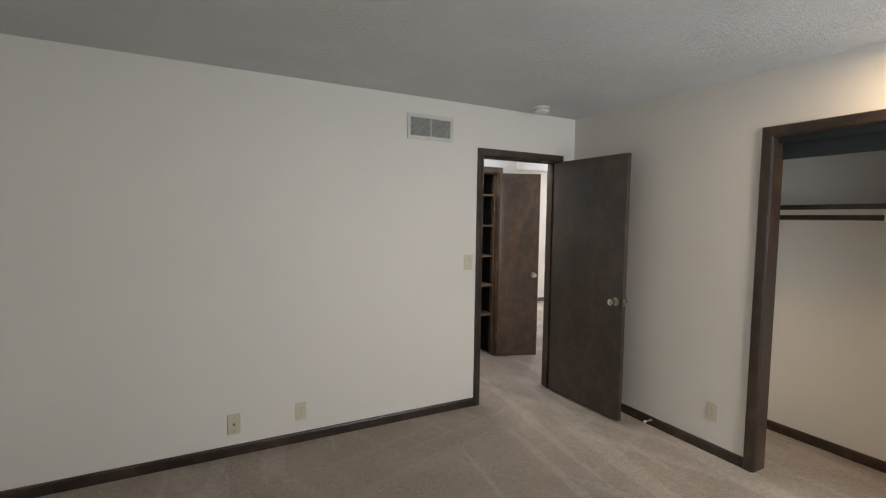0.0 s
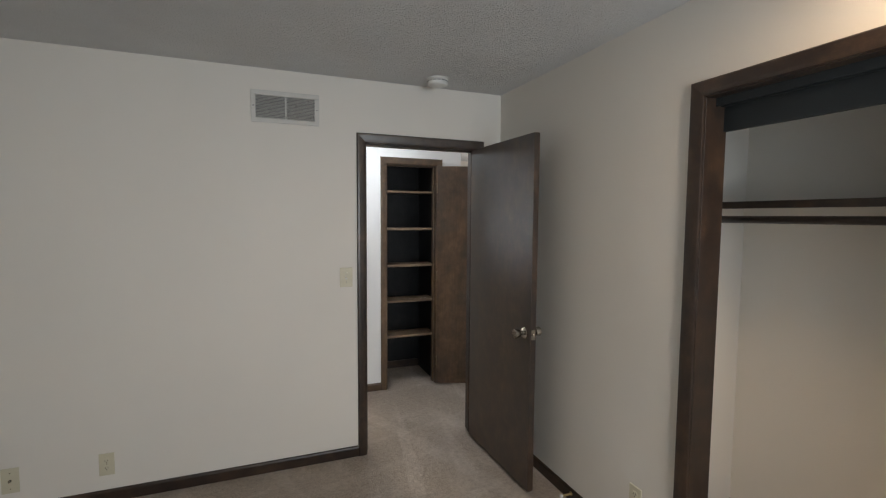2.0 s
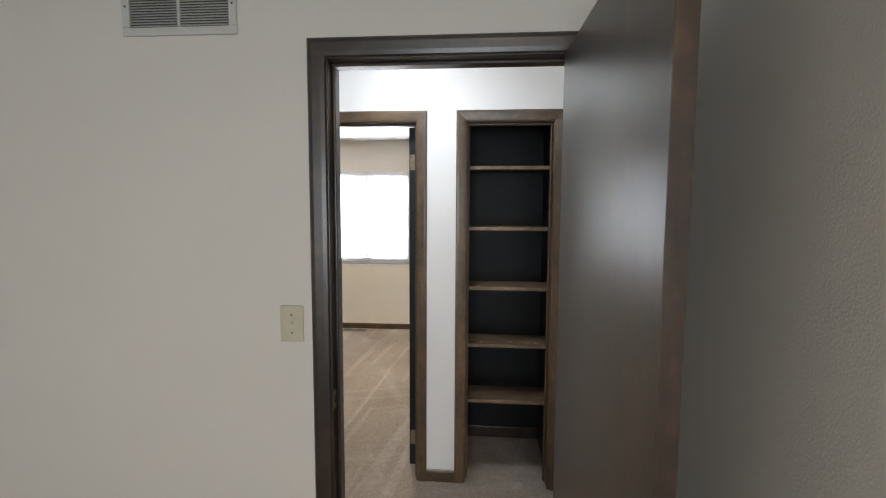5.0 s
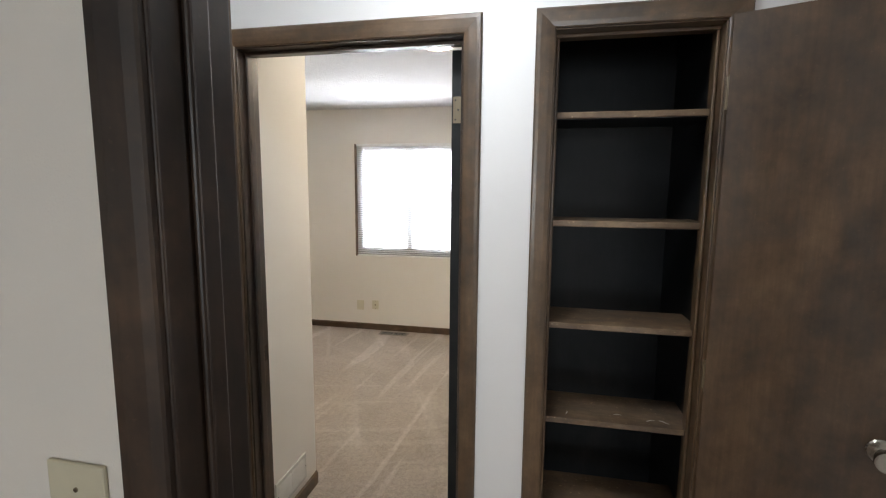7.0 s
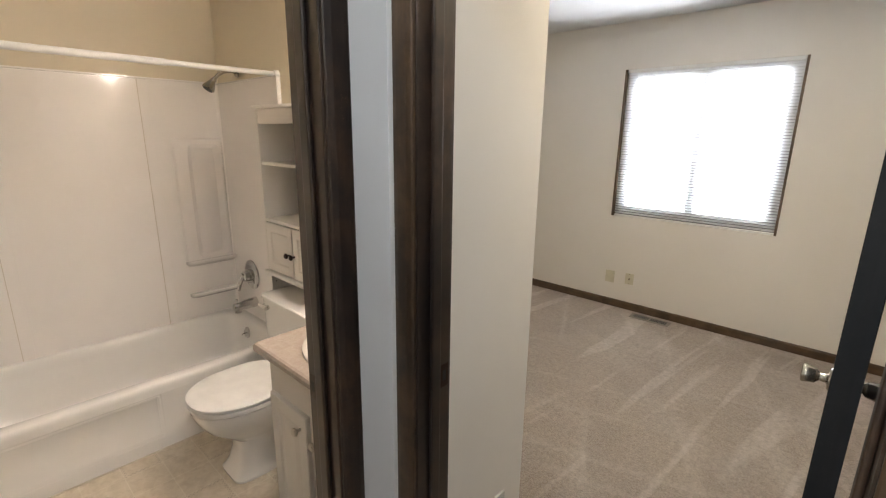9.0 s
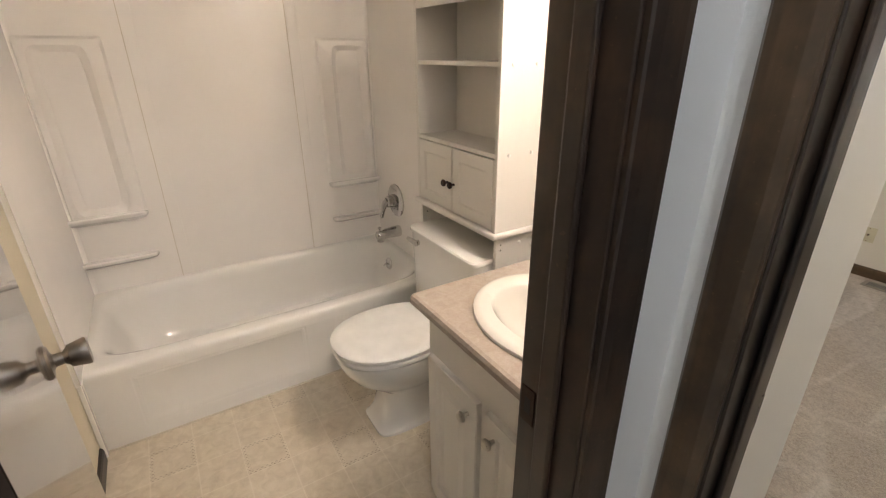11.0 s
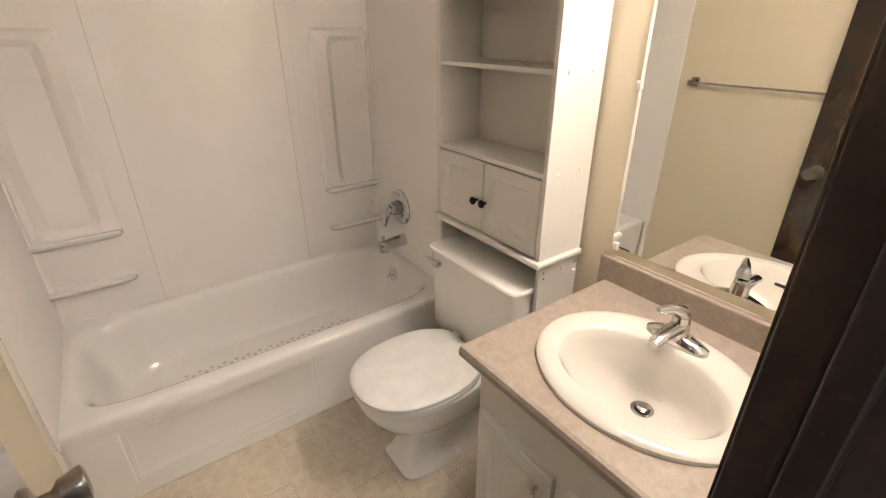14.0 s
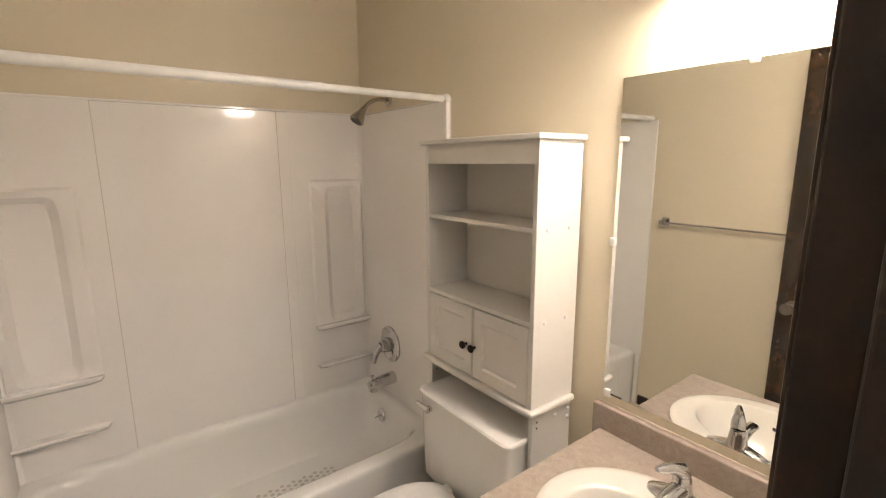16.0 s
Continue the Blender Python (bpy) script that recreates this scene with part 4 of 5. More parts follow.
def corner_column(y0, y1, n0, n1, e0, e1):
    """A corner unit with a tall rounded niche and two ledges."""
    steps, n0z, n1z = 48, 0.735, 1.445
    depth = 0.012
    front = SURX + depth
    cy, cz, hy, hz = (n0 + n1) / 2, (0.735 + 1.445) / 2, (n1 - n0) / 2, (1.445 - 0.735) / 2
    oy, oz, ohy, ohz = (e0 + e1) / 2, (0.700 + 1.480) / 2, (e1 - e0) / 2, (1.480 - 0.700) / 2

    def ring(x, cy, cz, hy, hz, power):
        return [(x, p[0], p[1]) for p in oval(cy, cz, hy, hz, 0, power, steps)]

    bm = lofted([ring(SURX, oy, oz, ohy, ohz, 40), ring(front - 0.008, oy, oz, ohy - 0.004, ohz - 0.004, 34), ring(front, oy, oz, ohy - 0.012, ohz - 0.012, 26),
                 ring(front, cy, cz, hy, hz, 9), ring(front - 0.006, cy, cz, hy - 0.006, hz - 0.006, 9),
                 ring(SURX - 0.016, cy, cz, hy - 0.030, hz - 0.024, 8)], True, False)
    part("niche", bm, ACRYLIC, surround, "", True)
    for a, b, c, d in ((y0, y1, RIM - 0.004, n0z), (y0, y1, n1z, SURT - 0.010), (y0, n0, n0z, n1z), (n1, y1, n0z, n1z)):
        if b - a > 0.002:
            part("column", block(SURX - 0.022, SURX + 0.0008, a, b, c, d), ACRYLIC, surround)
    for z, reach in ((0.722, 0.056), (0.512, 0.062)):
        prof = [(0.0, -0.034), (reach * 0.45, -0.018), (reach * 0.86, -0.006), (reach, 0.006), (reach * 0.97, 0.015), (reach * 0.88, 0.014), (reach * 0.78, 0.007), (0.0, 0.006)]
        bm = bmesh.new()
        rows = []
        for y, shrink in ((e0, 1.0), (e0 + 0.012, 1.0), (e1 - 0.05, 1.0), (e1 - 0.012, 0.82), (e1, 0.4)) if y0 < 0.5 else \
                ((e0, 0.4), (e0 + 0.012, 0.82), (e0 + 0.05, 1.0), (e1 - 0.012, 1.0), (e1, 1.0)):
            rows.append([bm.verts.new((SURX + d * shrink, y, z + h * shrink)) for d, h in prof])
        for a, b in zip(rows, rows[1:]):
            for k in range(len(prof)):
                j = (k + 1) % len(prof)
                bm.faces.new((a[k], a[j], b[j], b[k]))
        bm.faces.new(rows[0])
        bm.faces.new(rows[-1])
        part("ledge", bm, ACRYLIC, surround, "", True)


corner_column(SS, 0.465, SS + 0.035, 0.331, SS, 0.390)
corner_column(1.204, SN, 1.362, SN - 0.022, 1.285, SN)
for y in (0.467, 1.154):
    part("batten", block(SURX - 0.004, SURX + 0.0035, y, y + 0.050, RIM, SURT - 0.011, 0.001, segments=1), ACRYLIC, surround)
    part("seam", block(SURX - 0.004, SURX + 0.0016, y - 0.0024, y + 0.001, RIM, SURT - 0.012), CAULK, surround, "yellowed caulk seam")
part("top_trim", block(SURX - 0.022, SURX + 0.003, SS, SN, SURT - 0.010, SURT, 0.003), ACRYLIC, surround)

for y, way in ((SN, -1), (SS, 1)):
    bm = bmesh.new()
    arc = [(0.0, 0.0), (0.026, 0.0)] + [(0.026 - 0.026 * math.sin(a), 0.026 - 0.026 * math.cos(a)) for a in [k * math.pi / 16 for k in range(1, 8)]] + [(0.0, 0.026)]
    rows = [[bm.verts.new((SURX - 0.001 + a, y - way * 0.001 + way * b, z)) for a, b in arc] for z in (RIM - 0.002, SURT - 0.012)]
    for k in range(len(arc)):
        j = (k + 1) % len(arc)
        bm.faces.new((rows[0][k], rows[0][j], rows[1][j], rows[1][k]))
    bm.faces.new(rows[0])
    bm.faces.new(rows[1])
    part("corner_cove", bm, ACRYLIC, surround, "", True)

rod = thing("shower_rod", "white tension shower rod above the bathtub", "shower rod", pose(-2.232, 0, 1.806))
part("outer_tube", tube([(0, BS + 0.018, 0), (0, 1.085, 0)], 0.0145, steps=20), WHITEMETAL, rod, "", True)
part("inner_tube", tube([(0, 1.085, 0), (0, BN - 0.020, 0)], 0.0120, steps=20), WHITEMETAL, rod, "", True)
part("end_cap", tube([(0, BS + 0.001, 0), (0, BS + 0.024, 0)], [0.020, 0.0185], steps=20), PLASTIC, rod)
part("end_cap", tube([(0, BN - 0.024, 0), (0, BN - 0.001, 0)], [0.0185, 0.020], steps=20), PLASTIC, rod)

shower = thing("shower", "brushed nickel shower head on a bent arm", "shower head", pose(-2.650, SN - 0.001, 1.845))
part("flange", turned([(0.030, 0.0), (0.029, 0.004), (0.020, 0.009), (0.012, 0.011)], AXIS_Y), NICKEL, shower, "", True)
part("arm", tube([(0, 0, 0), (0, -0.045, 0.000), (0, -0.075, -0.006), (0, -0.105, -0.024), (0, -0.128, -0.048)], 0.0095, steps=14), NICKEL, shower, "", True)
head_m = Matrix.Translation((0, -0.128, -0.048)) @ pose(0, 0, 0, 145, 0, 0)
part("head", turned([(0.012, -0.004), (0.016, 0.006), (0.014, 0.014), (0.020, 0.026), (0.030, 0.050), (0.033, 0.064), (0.031, 0.068), (0.026, 0.069)], head_m), NICKEL, shower, "", True)
part("spray_face", turned([(0.0255, 0.0685), (0.0255, 0.0705), (0.020, 0.0715)], head_m), DUCT, shower)

valve = thing("shower_valve", "chrome single-lever shower valve on the surround", "faucet", pose(-2.690, SN - 0.001, 0.641) @ Matrix.Scale(1.30, 4))
part("escutcheon", turned([(0.072, 0.0), (0.071, 0.004), (0.062, 0.010), (0.035, 0.013)], AXIS_Y), CHROME, valve, "", True)
part("hub", turned([(0.030, 0.012), (0.028, 0.030), (0.024, 0.044), (0.012, 0.049)], AXIS_Y), CHROME, valve, "", True)
part("lever", tube([(0, -0.040, 0.006), (-0.008, -0.052, -0.010), (-0.020, -0.056, -0.040), (-0.030, -0.060, -0.075)], [0.016, 0.015, 0.011, 0.008], steps=14), CHROME, valve, "", True)
spout = thing("tub_spout", "chrome tub spout with a diverter knob", "faucet", pose(-2.668, SN - 0.001, 0.466) @ Matrix.Scale(1.15, 4))
bm = tube([(0, 0, 0), (0, -0.004, 0), (0, -0.05, -0.001), (0, -0.100, -0.004), (0, -0.118, -0.006), (0, -0.125, -0.007)], [0.028, 0.029, 0.027, 0.0235, 0.022, 0.017], steps=20)
part("body", bm, CHROME, spout, "", True)
part("outlet", tube([(0, -0.103, -0.006), (0, -0.104, -0.036)], [0.020, 0.0185], steps=18), CHROME, spout, "", True)
part("diverter", turned([(0.004, 0.0), (0.004, 0.014), (0.008, 0.016), (0.008, 0.024), (0.005, 0.026)], Matrix.Translation((0, -0.108, 0.014)), steps=14), CHROME, spout, "", True)
overflow = thing("overflow_plate", "chrome overflow plate with a trip lever", "tub fitting", pose(-2.680, 1.505, 0.270, -7, 0, 0))
part("plate", turned([(0.036, 0.0), (0.036, 0.003), (0.030, 0.008), (0.010, 0.010)], AXIS_Y), CHROME, overflow, "", True)
part("trip_lever", tube([(0, -0.008, 0.0), (-0.006, -0.026, -0.006), (-0.010, -0.030, -0.016)], 0.004, steps=8), CHROME, overflow)

# toilet
toilet = thing("toilet", "white porcelain toilet with its lid closed", "toilet", pose(-1.815, 0, 0.006))
loops = []
for z, y0, y1, w, p in ((0.0, 1.000, 1.47, 0.106, 6), (0.012, 0.998, 1.47, 0.107, 6), (0.024, 1.008, 1.47, 0.100, 5.4), (0.06, 1.028, 1.46, 0.095, 4.5), (0.13, 1.042, 1.45, 0.092, 3.4),
                        (0.18, 1.035, 1.44, 0.098, 2.9), (0.22, 0.990, 1.42, 0.125, 2.6), (0.27, 0.930, 1.40, 0.158, 2.4), (0.32, 0.898, 1.39, 0.174, 2.35),
                        (0.355, 0.886, 1.385, 0.180, 2.35), (0.375, 0.886, 1.385, 0.180, 2.35), (0.381, 0.892, 1.38, 0.175, 2.35)):
    loops.append(oval(0, (y0 + y1) / 2, w, (y1 - y0) / 2, z, p, 56))
part("bowl", lofted(loops), PORCELAIN, toilet, "", True)


def lid_loop(z, grow):
    out = []
    for x, y, _ in oval(0, 1.115, 0.185 + grow, 0.238 + grow, 0, 2.25, 64):
        out.append((x * (1 - 0.10 * max(0.0, (y - 1.22) / 0.13) ** 1.5), min(y, 1.318 + grow), z))
    return out


part("seat", lofted([lid_loop(0.383, -0.004), lid_loop(0.387, 0.0), lid_loop(0.400, 0.0), lid_loop(0.404, -0.004)]), PLASTIC, toilet, "", True)
part("lid", lofted([lid_loop(0.4065, -0.004), lid_loop(0.410, 0.001), lid_loop(0.419, 0.001), lid_loop(0.4245, -0.005), lid_loop(0.4275, -0.03), lid_loop(0.4290, -0.09)]), PLASTIC, toilet, "white glossy lid", True)
for x in (-0.075, 0.075):
    part("seat_hinge", block(x - 0.022, x + 0.022, 1.315, 1.352, 0.382, 0.416, 0.008, segments=3), PLASTIC, toilet, "", True)
    part("bolt_cap", turned([(0.017, 0.0), (0.016, 0.014), (0.010, 0.022)], Matrix.Translation((x * 1.24, 1.22, 0.012))), PORCELAIN, toilet, "", True)
part("deck", block(-0.14, 0.14, 1.32, 1.46, 0.30, 0.381, 0.012, segments=3), PORCELAIN, toilet, "", True)
loops = [[(q, y, z) for q, y, _ in oval(-0.018, 1.446, w, d, 0, 14, 56)] for z, w, d in ((0.368, 0.220, 0.096), (0.378, 0.226, 0.104), (0.56, 0.230, 0.109), (0.706, 0.232, 0.112))]
part("tank", lofted(loops), PORCELAIN, toilet, "", True)
loops = [[(q, y, z) for q, y, _ in oval(-0.018, 1.446, w, d, 0, 13, 56)] for z, w, d in ((0.708, 0.234, 0.114), (0.711, 0.239, 0.120), (0.722, 0.239, 0.120), (0.728, 0.235, 0.115))]
part("tank_lid", lofted(loops), PORCELAIN, toilet, "", True)
bm = turned([(0.012, 0.0), (0.012, 0.010), (0.008, 0.013)], Matrix.Translation((-0.180, 1.338, 0.672)) @ AXIS_Y, steps=16)
tube([(-0.172, 1.322, 0.672), (-0.205, 1.318, 0.674), (-0.246, 1.320, 0.672)], [0.013, 0.0105, 0.008], bm, 12)
part("flush_lever", bm, CHROME, toilet, "chrome flush lever", True)

# cabinet over the toilet
CX0, CX1, CY0, CY1 = -2.105, -1.574, 1.402, 1.590
cabinet = thing("over_toilet_cabinet", "white wooden storage cabinet standing over the toilet", "cabinet", pose(CX0, CY0, 0.006))
CW, CD = CX1 - CX0, CY1 - CY0
for x in (0.0, CW - 0.016):
    part("side_panel", block(x, x + 0.016, 0.0, CD, 0.832, 1.616, 0.0012), FURNITURE, cabinet)
    part("leg_panel", block(x, x + 0.014, 0.010, CD, 0.0, 0.812, 0.0012), FURNITURE, cabinet)
part("back_panel", block(0.016, CW - 0.016, CD - 0.006, CD - 0.002, 0.832, 1.616), FURNITURE, cabinet)
part("top_board", block(-0.014, CW + 0.014, -0.016, CD, 1.616, 1.632, 0.004), FURNITURE, cabinet)
part("frieze", block(0.016, CW - 0.016, 0.002, 0.016, 1.550, 1.616, 0.001), FURNITURE, cabinet)
part("shelf_board", block(0.016, CW - 0.016, 0.006, CD - 0.007, 1.360, 1.374, 0.001), FURNITURE, cabinet)
part("shelf_board", block(0.016, CW - 0.016, 0.001, CD - 0.007, 1.086, 1.100, 0.001), FURNITURE, cabinet)
part("ledge_board", block(-0.014, CW + 0.014, -0.016, CD, 0.812, 0.832, 0.007, segments=3), FURNITURE, cabinet)


def shaker_door(x0, x1, z0, z1, name, parent, knob_x, knob_z, knob_mat, y=0.0, mat=FURNITURE, raised=False, rail=0.042, knob_size=1.0):
    """A framed door: sunken or raised centre panel, with a small knob; front in -y."""
    bm = bmesh.new()
    rings = [(y, 0.0), (y, rail), (y + 0.006, rail + 0.007)] + ([(y + 0.006, rail + 0.018), (y + 0.001, rail + 0.040)] if raised else [])
    rows = [[bm.verts.new((x0, y + 0.017, z0)), bm.verts.new((x1, y + 0.017, z0)), bm.verts.new((x1, y + 0.017, z1)), bm.verts.new((x0, y + 0.017, z1))]]
    for yy, r in rings:
        rows.append([bm.verts.new((a, yy, c)) for a, c in ((x0 + r, z0 + r), (x1 - r, z0 + r), (x1 - r, z1 - r), (x0 + r, z1 - r))])
    for a, b in zip(rows, rows[1:]):
        for k in range(4):
            bm.faces.new((a[k], a[(k + 1) % 4], b[(k + 1) % 4], b[k]))
    bm.faces.new(rows[0][::-1])
    bm.faces.new(rows[-1])
    bmesh.ops.bevel(bm, geom=[e for e in bm.edges if all(v in rows[1] for v in e.verts)], offset=0.0025, segments=2, affect="EDGES")
    ob = part(name, bm, mat, parent)
    prof = [(0.005, 0.0), (0.005, 0.010), (0.009, 0.013), (0.0135, 0.017), (0.0135, 0.022), (0.009, 0.026)]
    part("knob", turned([(r * knob_size, h * knob_size) for r, h in prof], Matrix.Translation((knob_x, y - 0.0005, knob_z)) @ AXIS_Y, steps=18), knob_mat, ob, "dark bronze knob" if knob_mat == BRONZE else "brushed nickel knob", True)
    return ob


shaker_door(0.018, CW / 2 - 0.0015, 0.837, 1.080, "door", cabinet, CW / 2 - 0.030, 0.948, BRONZE, -0.001)
shaker_door(CW / 2 + 0.0015, CW - 0.018, 0.837, 1.080, "door", cabinet, CW / 2 + 0.014, 0.948, BRONZE, -0.001)
for z in (1.367, 1.094):
    for y in (0.045, 0.140):
        part("screw_cap", turned([(0.0065, 0.0), (0.0060, 0.003), (0.003, 0.0045)], Matrix.Translation((CW, y, z)) @ AXIS_X, steps=14), PLASTIC, cabinet)
for y, z in ((0.112, 0.780), (0.172, 0.785), (0.172, 0.755)):
    part("screw_cap", turned([(0.0065, 0.0), (0.0060, 0.003), (0.003, 0.0045)], Matrix.Translation((CW, y, z)) @ AXIS_X, steps=14), PLASTIC, cabinet)
for z in (0.785, 0.765):
    part("peg_hole", block(CW - 0.0005, CW + 0.0008, 0.026, 0.031, z - 0.0025, z + 0.0025), SLOT, cabinet)
    part("peg_hole", block(0.0155, 0.0168, 0.030, 0.035, z - 0.0025, z + 0.0025), SLOT, cabinet)

# vanity
VX0, VX1, VY0 = -1.415, BE - 0.003, 1.050
vanity = thing("vanity_cabinet", "white painted vanity cabinet with raised-panel doors", "cabinet", pose(0, 0, 0.006))
part("side_panel", block(VX0, VX0 + 0.014, VY0 + 0.019, BN - 0.002, 0.0, 0.732, 0.001), FURNITURE, vanity)
part("side_panel", block(VX1 - 0.014, VX1, VY0 + 0.019, BN - 0.002, 0.0, 0.732, 0.001), FURNITURE, vanity)
part("bottom_panel", block(VX0 + 0.014, VX1 - 0.014, VY0 + 0.019, BN - 0.002, 0.060, 0.075), FURNITURE, vanity)
bm = block(VX0, VX0 + 0.030, VY0, VY0 + 0.019, 0.0, 0.732)
block(VX1 - 0.030, VX1, VY0, VY0 + 0.019, 0.0, 0.732, bm=bm)
block(VX0 + 0.030, VX1 - 0.030, VY0, VY0 + 0.019, 0.560, 0.732, bm=bm)
block(VX0 + 0.030, VX1 - 0.030, VY0, VY0 + 0.019, 0.0, 0.075, bm=bm)
block(-1.168, -1.108, VY0, VY0 + 0.019, 0.075, 0.560, bm=bm)
part("face_frame", bm, FURNITURE, vanity)
shaker_door(VX0 + 0.016, -1.155, 0.055, 0.590, "door", vanity, -1.192, 0.533, SATIN, VY0 - 0.017, FURNITURE, True, 0.045, 1.15)
shaker_door(-1.118, VX1 - 0.006, 0.055, 0.590, "door", vanity, -1.082, 0.533, SATIN, VY0 - 0.017, FURNITURE, True, 0.045, 1.15)

TOPZ = 0.775
SCX, SCY, SRX, SRY = -1.136, 1.285, 0.255, 0.216
top = thing("countertop", "taupe laminate vanity top with rolled front edge", "countertop", pose(0, 0, 0))
bm = bmesh.new()
front = [(1.019, TOPZ - 0.036), (1.012, TOPZ - 0.026), (1.012, TOPZ - 0.012), (1.017, TOPZ - 0.003), (1.026, TOPZ)]
x0, x1 = -1.458, BE - 0.001
rows = [[bm.verts.new((x, y, z)) for y, z in front] for x in (x0, x1)]
for k in range(len(front) - 1):
    bm.faces.new((rows[0][k], rows[0][k + 1], rows[1][k + 1], rows[1][k]))
hole = [bm.verts.new((p[0], p[1], TOPZ)) for p in oval(SCX, SCY, SRX - 0.02, SRY - 0.02, 0, 2, 64)]
low = [bm.verts.new((v.co.x, v.co.y, TOPZ - 0.036)) for v in hole]
backs = [bm.verts.new((x, BN - 0.022, TOPZ)) for x in (x0, x1)]
backl = [bm.verts.new((x, BN - 0.022, TOPZ - 0.036)) for x in (x0, x1)]
for k in range(64):
    bm.faces.new((hole[k], hole[(k + 1) % 64], low[(k + 1) % 64], low[k]))
order = [backs[1], backs[0], rows[0][-1], rows[1][-1]]      # corners in turn, from the quarter at angle 45
for q in range(4):
    a, b = q * 16 + 8, (q + 1) * 16 + 8
    ring = [hole[k % 64] for k in range(a, b + 1)]
    bm.faces.new([order[q], order[(q + 1) % 4]] + ring[::-1])
bm.faces.new([rows[0][k] for k in range(len(front))] + [backs[0], backl[0]])
bm.faces.new([rows[1][k] for k in range(len(front))] + [backs[1], backl[1]])
part("worktop", bm, LAMINATE, top)
part("backsplash", block(x0 - 0.028, x1, BN - 0.022, BN - 0.001, TOPZ - 0.036, 0.851, 0.004, segments=3), LAMINATE, top)
part("caulk_line", block(x0 - 0.028, x1, BN - 0.006, BN - 0.0012, 0.8505, 0.8565, 0.002), CAULK, top)

sink = thing("sink", "white oval drop-in sink with a chrome drain", "sink", pose(SCX, SCY, TOPZ))
loops = [oval(0, 0, SRX, SRY, 0.001, 2, 72), oval(0, 0, SRX - 0.001, SRY - 0.001, 0.009, 2, 72), oval(0, 0, SRX - 0.008, SRY - 0.008, 0.0145, 2, 72), oval(0, -0.004, SRX - 0.022, SRY - 0.024, 0.0155, 2, 72),
         oval(0, -0.018, SRX - 0.058, SRY - 0.072, 0.013, 2.1, 72), oval(0, -0.020, SRX - 0.067, SRY - 0.080, 0.006, 2.1, 72), oval(0, -0.018, SRX - 0.078, SRY - 0.090, -0.020, 2.1, 72),
         oval(0, -0.008, 0.150, 0.108, -0.066, 2.1, 72), oval(0, 0.010, 0.118, 0.086, -0.101, 2.0, 72), oval(0, 0.028, 0.070, 0.055, -0.120, 2.0, 72), oval(0, 0.036, 0.028, 0.026, -0.1260, 2.0, 72)]
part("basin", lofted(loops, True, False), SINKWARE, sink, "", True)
dm = Matrix.Translation((0, 0.036, -0.1257))
part("drain_ring", turned([(0.027, 0.0), (0.027, 0.0025), (0.021, 0.0035), (0.018, 0.0015)], dm), CHROME, sink, "", True)
part("drain_gap", turned([(0.0178, 0.0012), (0.0178, 0.0024)], dm), SLOT, sink)
part("stopper", turned([(0.0145, 0.003), (0.0150, 0.009), (0.012, 0.0115), (0.006, 0.0122)], dm), CHROME, sink, "", True)
own = block(-0.022, 0.022, 0.0, 0.004, -0.006, 0.006, 0.002)
part("overflow_slot", merge(None, own, Matrix.Translation((0, -0.139, -0.032)) @ pose(0, 0, 0, 12, 0, 0)), SLOT, sink)

faucet = thing("faucet", "chrome single-lever basin faucet on the sink", "faucet", pose(-1.152, 1.442, TOPZ + 0.0135))
part("base_plate", lofted([oval(0, 0, 0.078, 0.027, 0, 2.6, 40), oval(0, 0, 0.076, 0.026, 0.010, 2.6, 40), oval(0, 0, 0.060, 0.022, 0.019, 2.4, 40), oval(0, 0, 0.034, 0.020, 0.026, 2.2, 40)]), CHROME, faucet, "", True)
part("body", turned([(0.026, 0.018), (0.024, 0.036), (0.021, 0.056), (0.020, 0.066), (0.017, 0.072)]), CHROME, faucet, "", True)
part("spout", lofted([[(x, y0 + yy * 0.0, z0 + zz) for x, yy, zz in [(w * math.cos(a), 0, h * math.sin(a)) for a in [2 * math.pi * k / 20 for k in range(20)]]]
                      for y0, z0, w, h in ((0.004, 0.040, 0.021, 0.018), (-0.030, 0.046, 0.019, 0.014), (-0.070, 0.047, 0.017, 0.011), (-0.100, 0.043, 0.016, 0.010), (-0.112, 0.038, 0.012, 0.008))]), CHROME, faucet, "", True)
part("lever", tube([(0, 0.006, 0.070), (-0.004, -0.004, 0.086), (-0.012, -0.026, 0.096), (-0.022, -0.052, 0.098), (-0.027, -0.066, 0.101)], [0.017, 0.018, 0.013, 0.010, 0.006], steps=16), CHROME, faucet, "", True)
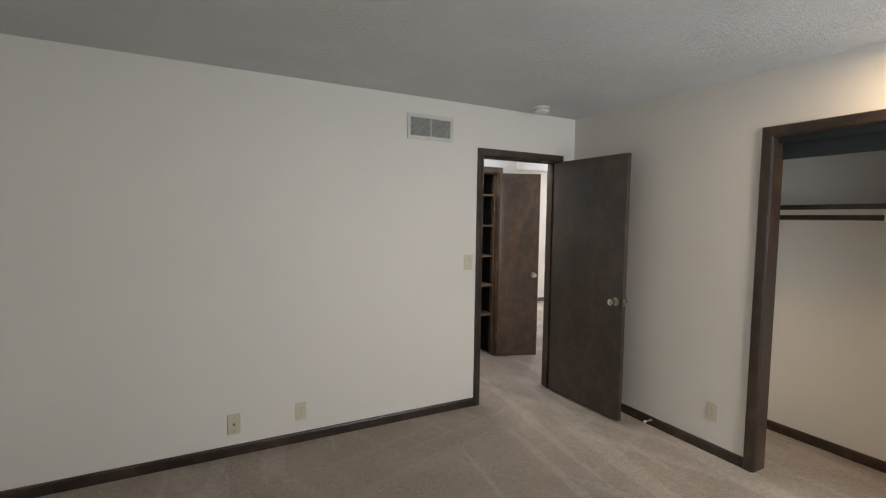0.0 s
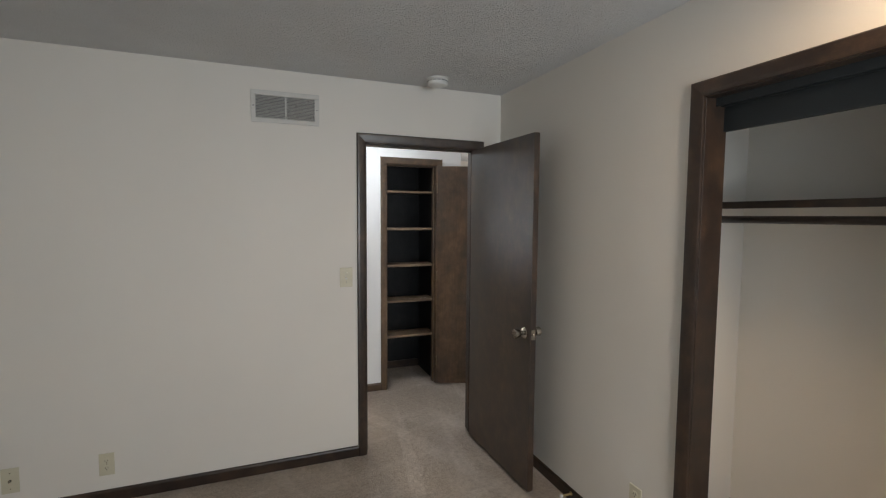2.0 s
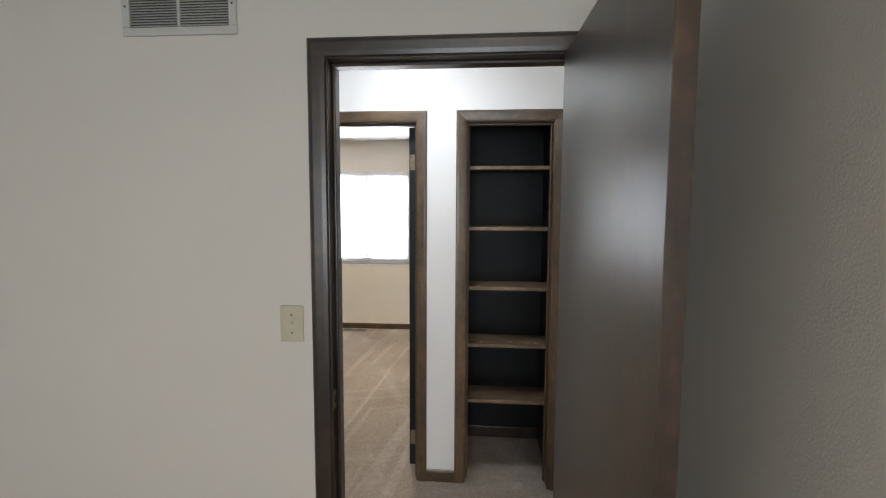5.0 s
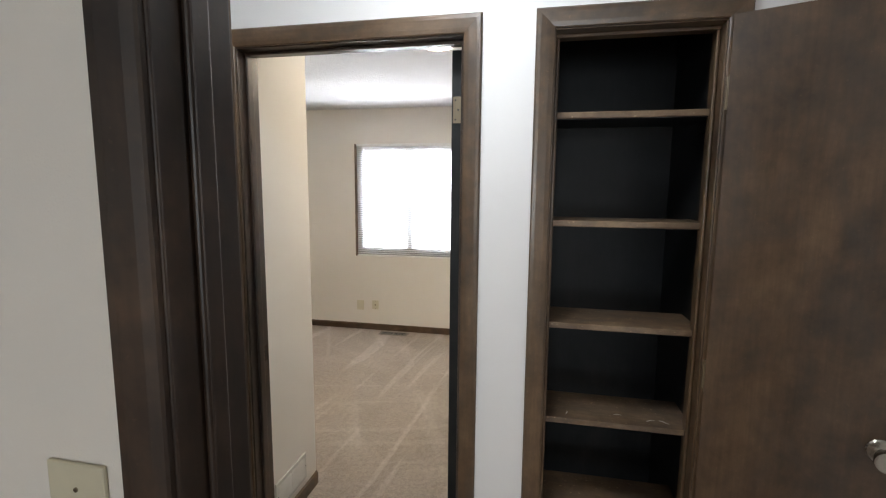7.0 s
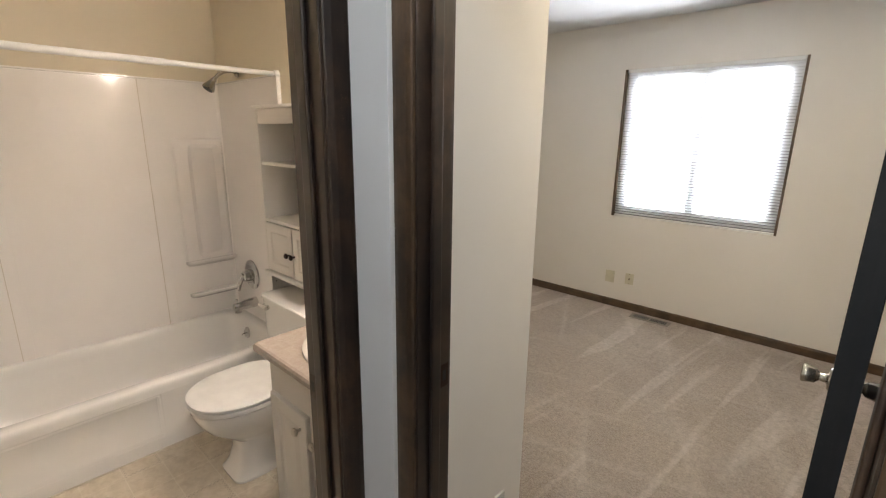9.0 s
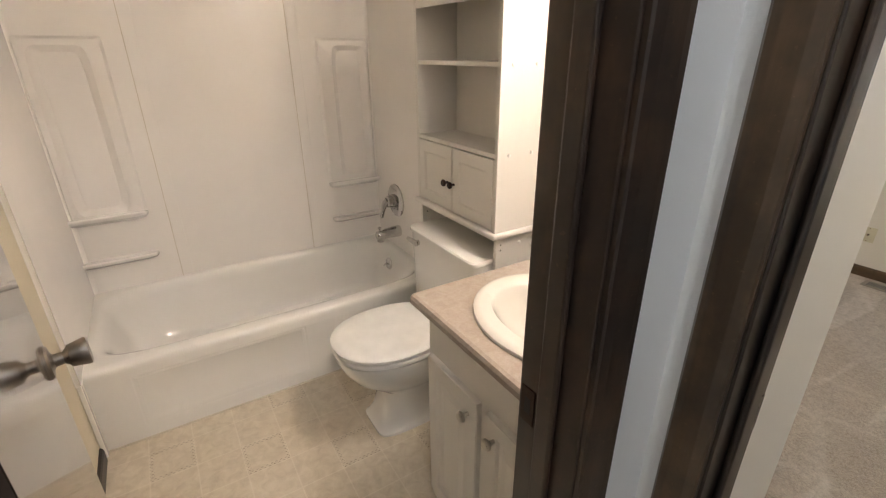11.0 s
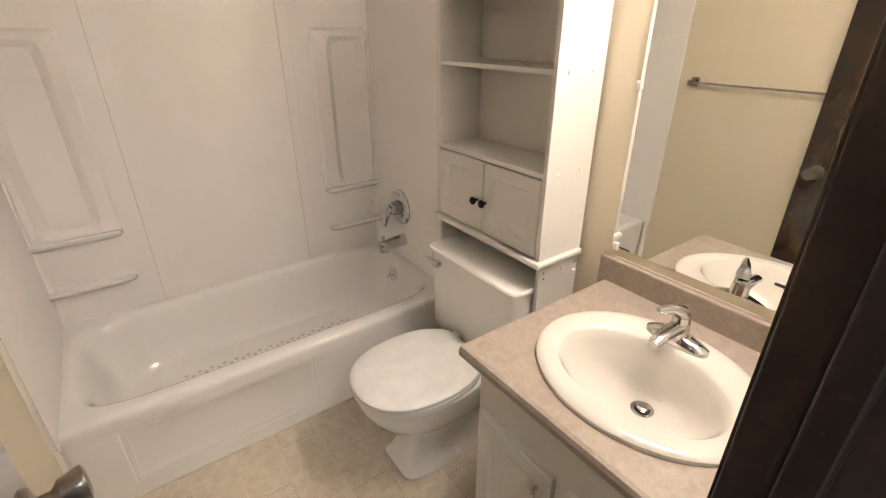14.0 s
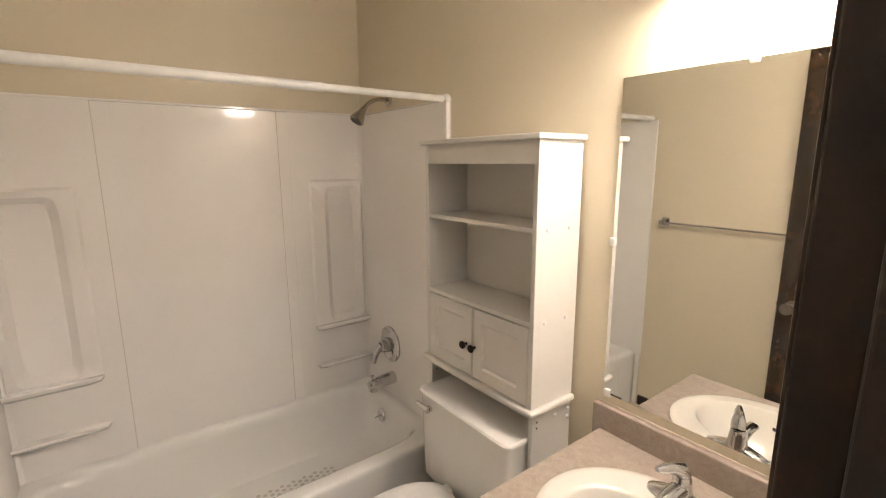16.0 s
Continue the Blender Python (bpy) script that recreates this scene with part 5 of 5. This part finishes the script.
part("lift_rod", turned([(0.0028, 0.02), (0.0028, 0.060), (0.0055, 0.063), (0.0055, 0.071), (0.003, 0.074)], Matrix.Translation((0.0, 0.026, 0))), CHROME, faucet, "", True)

mirror = thing("wall_mirror", "large frameless mirror clipped above the vanity", "mirror", pose(0, BN, 0))
MX0, MX1, MZ0, MZ1 = -1.464, BE - 0.012, 0.884, 1.778
part("glass", block(MX0, MX1, -0.006, -0.001, MZ0, MZ1, 0.001), MIRROR, mirror)
for x, z in ((-1.158, MZ1), (MX0, 1.341), (MX0 + 0.015, MZ0 + 0.004), (-0.95, MZ0 + 0.004)):
    part("mirror_clip", block(x - 0.010, x + 0.010, -0.012, 0.0, z - 0.012, z + 0.012, 0.004, segments=3), PLASTIC, mirror, "clear plastic clip", True)
part("worn_edge", block(MX0 + 0.004, MX0 + 0.060, -0.0065, -0.0059, MZ0 + 0.0005, MZ0 + 0.006), DUCT, mirror, "blackened mirror edge")

light = thing("vanity_light", "lit white light bar on the wall above the mirror", "wall lamp", pose(-1.07, BN, 2.02))
part("back_plate", block(-0.250, 0.250, -0.020, 0.0, -0.062, 0.062, 0.004), WHITEMETAL, light)
part("diffuser", block(-0.235, 0.235, -0.185, -0.020, -0.055, 0.055, 0.035, segments=5), VANITYGLOW, light, "glowing diffuser", True)
part("end_cap", block(-0.243, -0.236, -0.187, -0.020, -0.060, 0.060, 0.003), WHITEMETAL, light)
part("end_cap", block(0.236, 0.243, -0.187, -0.020, -0.060, 0.060, 0.003), WHITEMETAL, light)

towel_bar = thing("towel_bar", "square chrome towel bar on the bathroom wall", "towel bar", pose(-2.110, BS, 1.210))
for x in (0.0, 0.66):
    post = part("post", block(x, x + 0.024, 0.0, 0.062, -0.013, 0.013, 0.002), CHROME, towel_bar)
    part("rosette", block(x - 0.010, x + 0.034, 0.0, 0.007, -0.024, 0.024, 0.002), CHROME, post)
part("bar", block(0.024, 0.66, 0.046, 0.056, -0.005, 0.005, 0.001), CHROME, towel_bar)

for ob in bpy.data.objects:
    if ob not in before_bathroom and ob.parent is None:
        ob.location += SHIFT
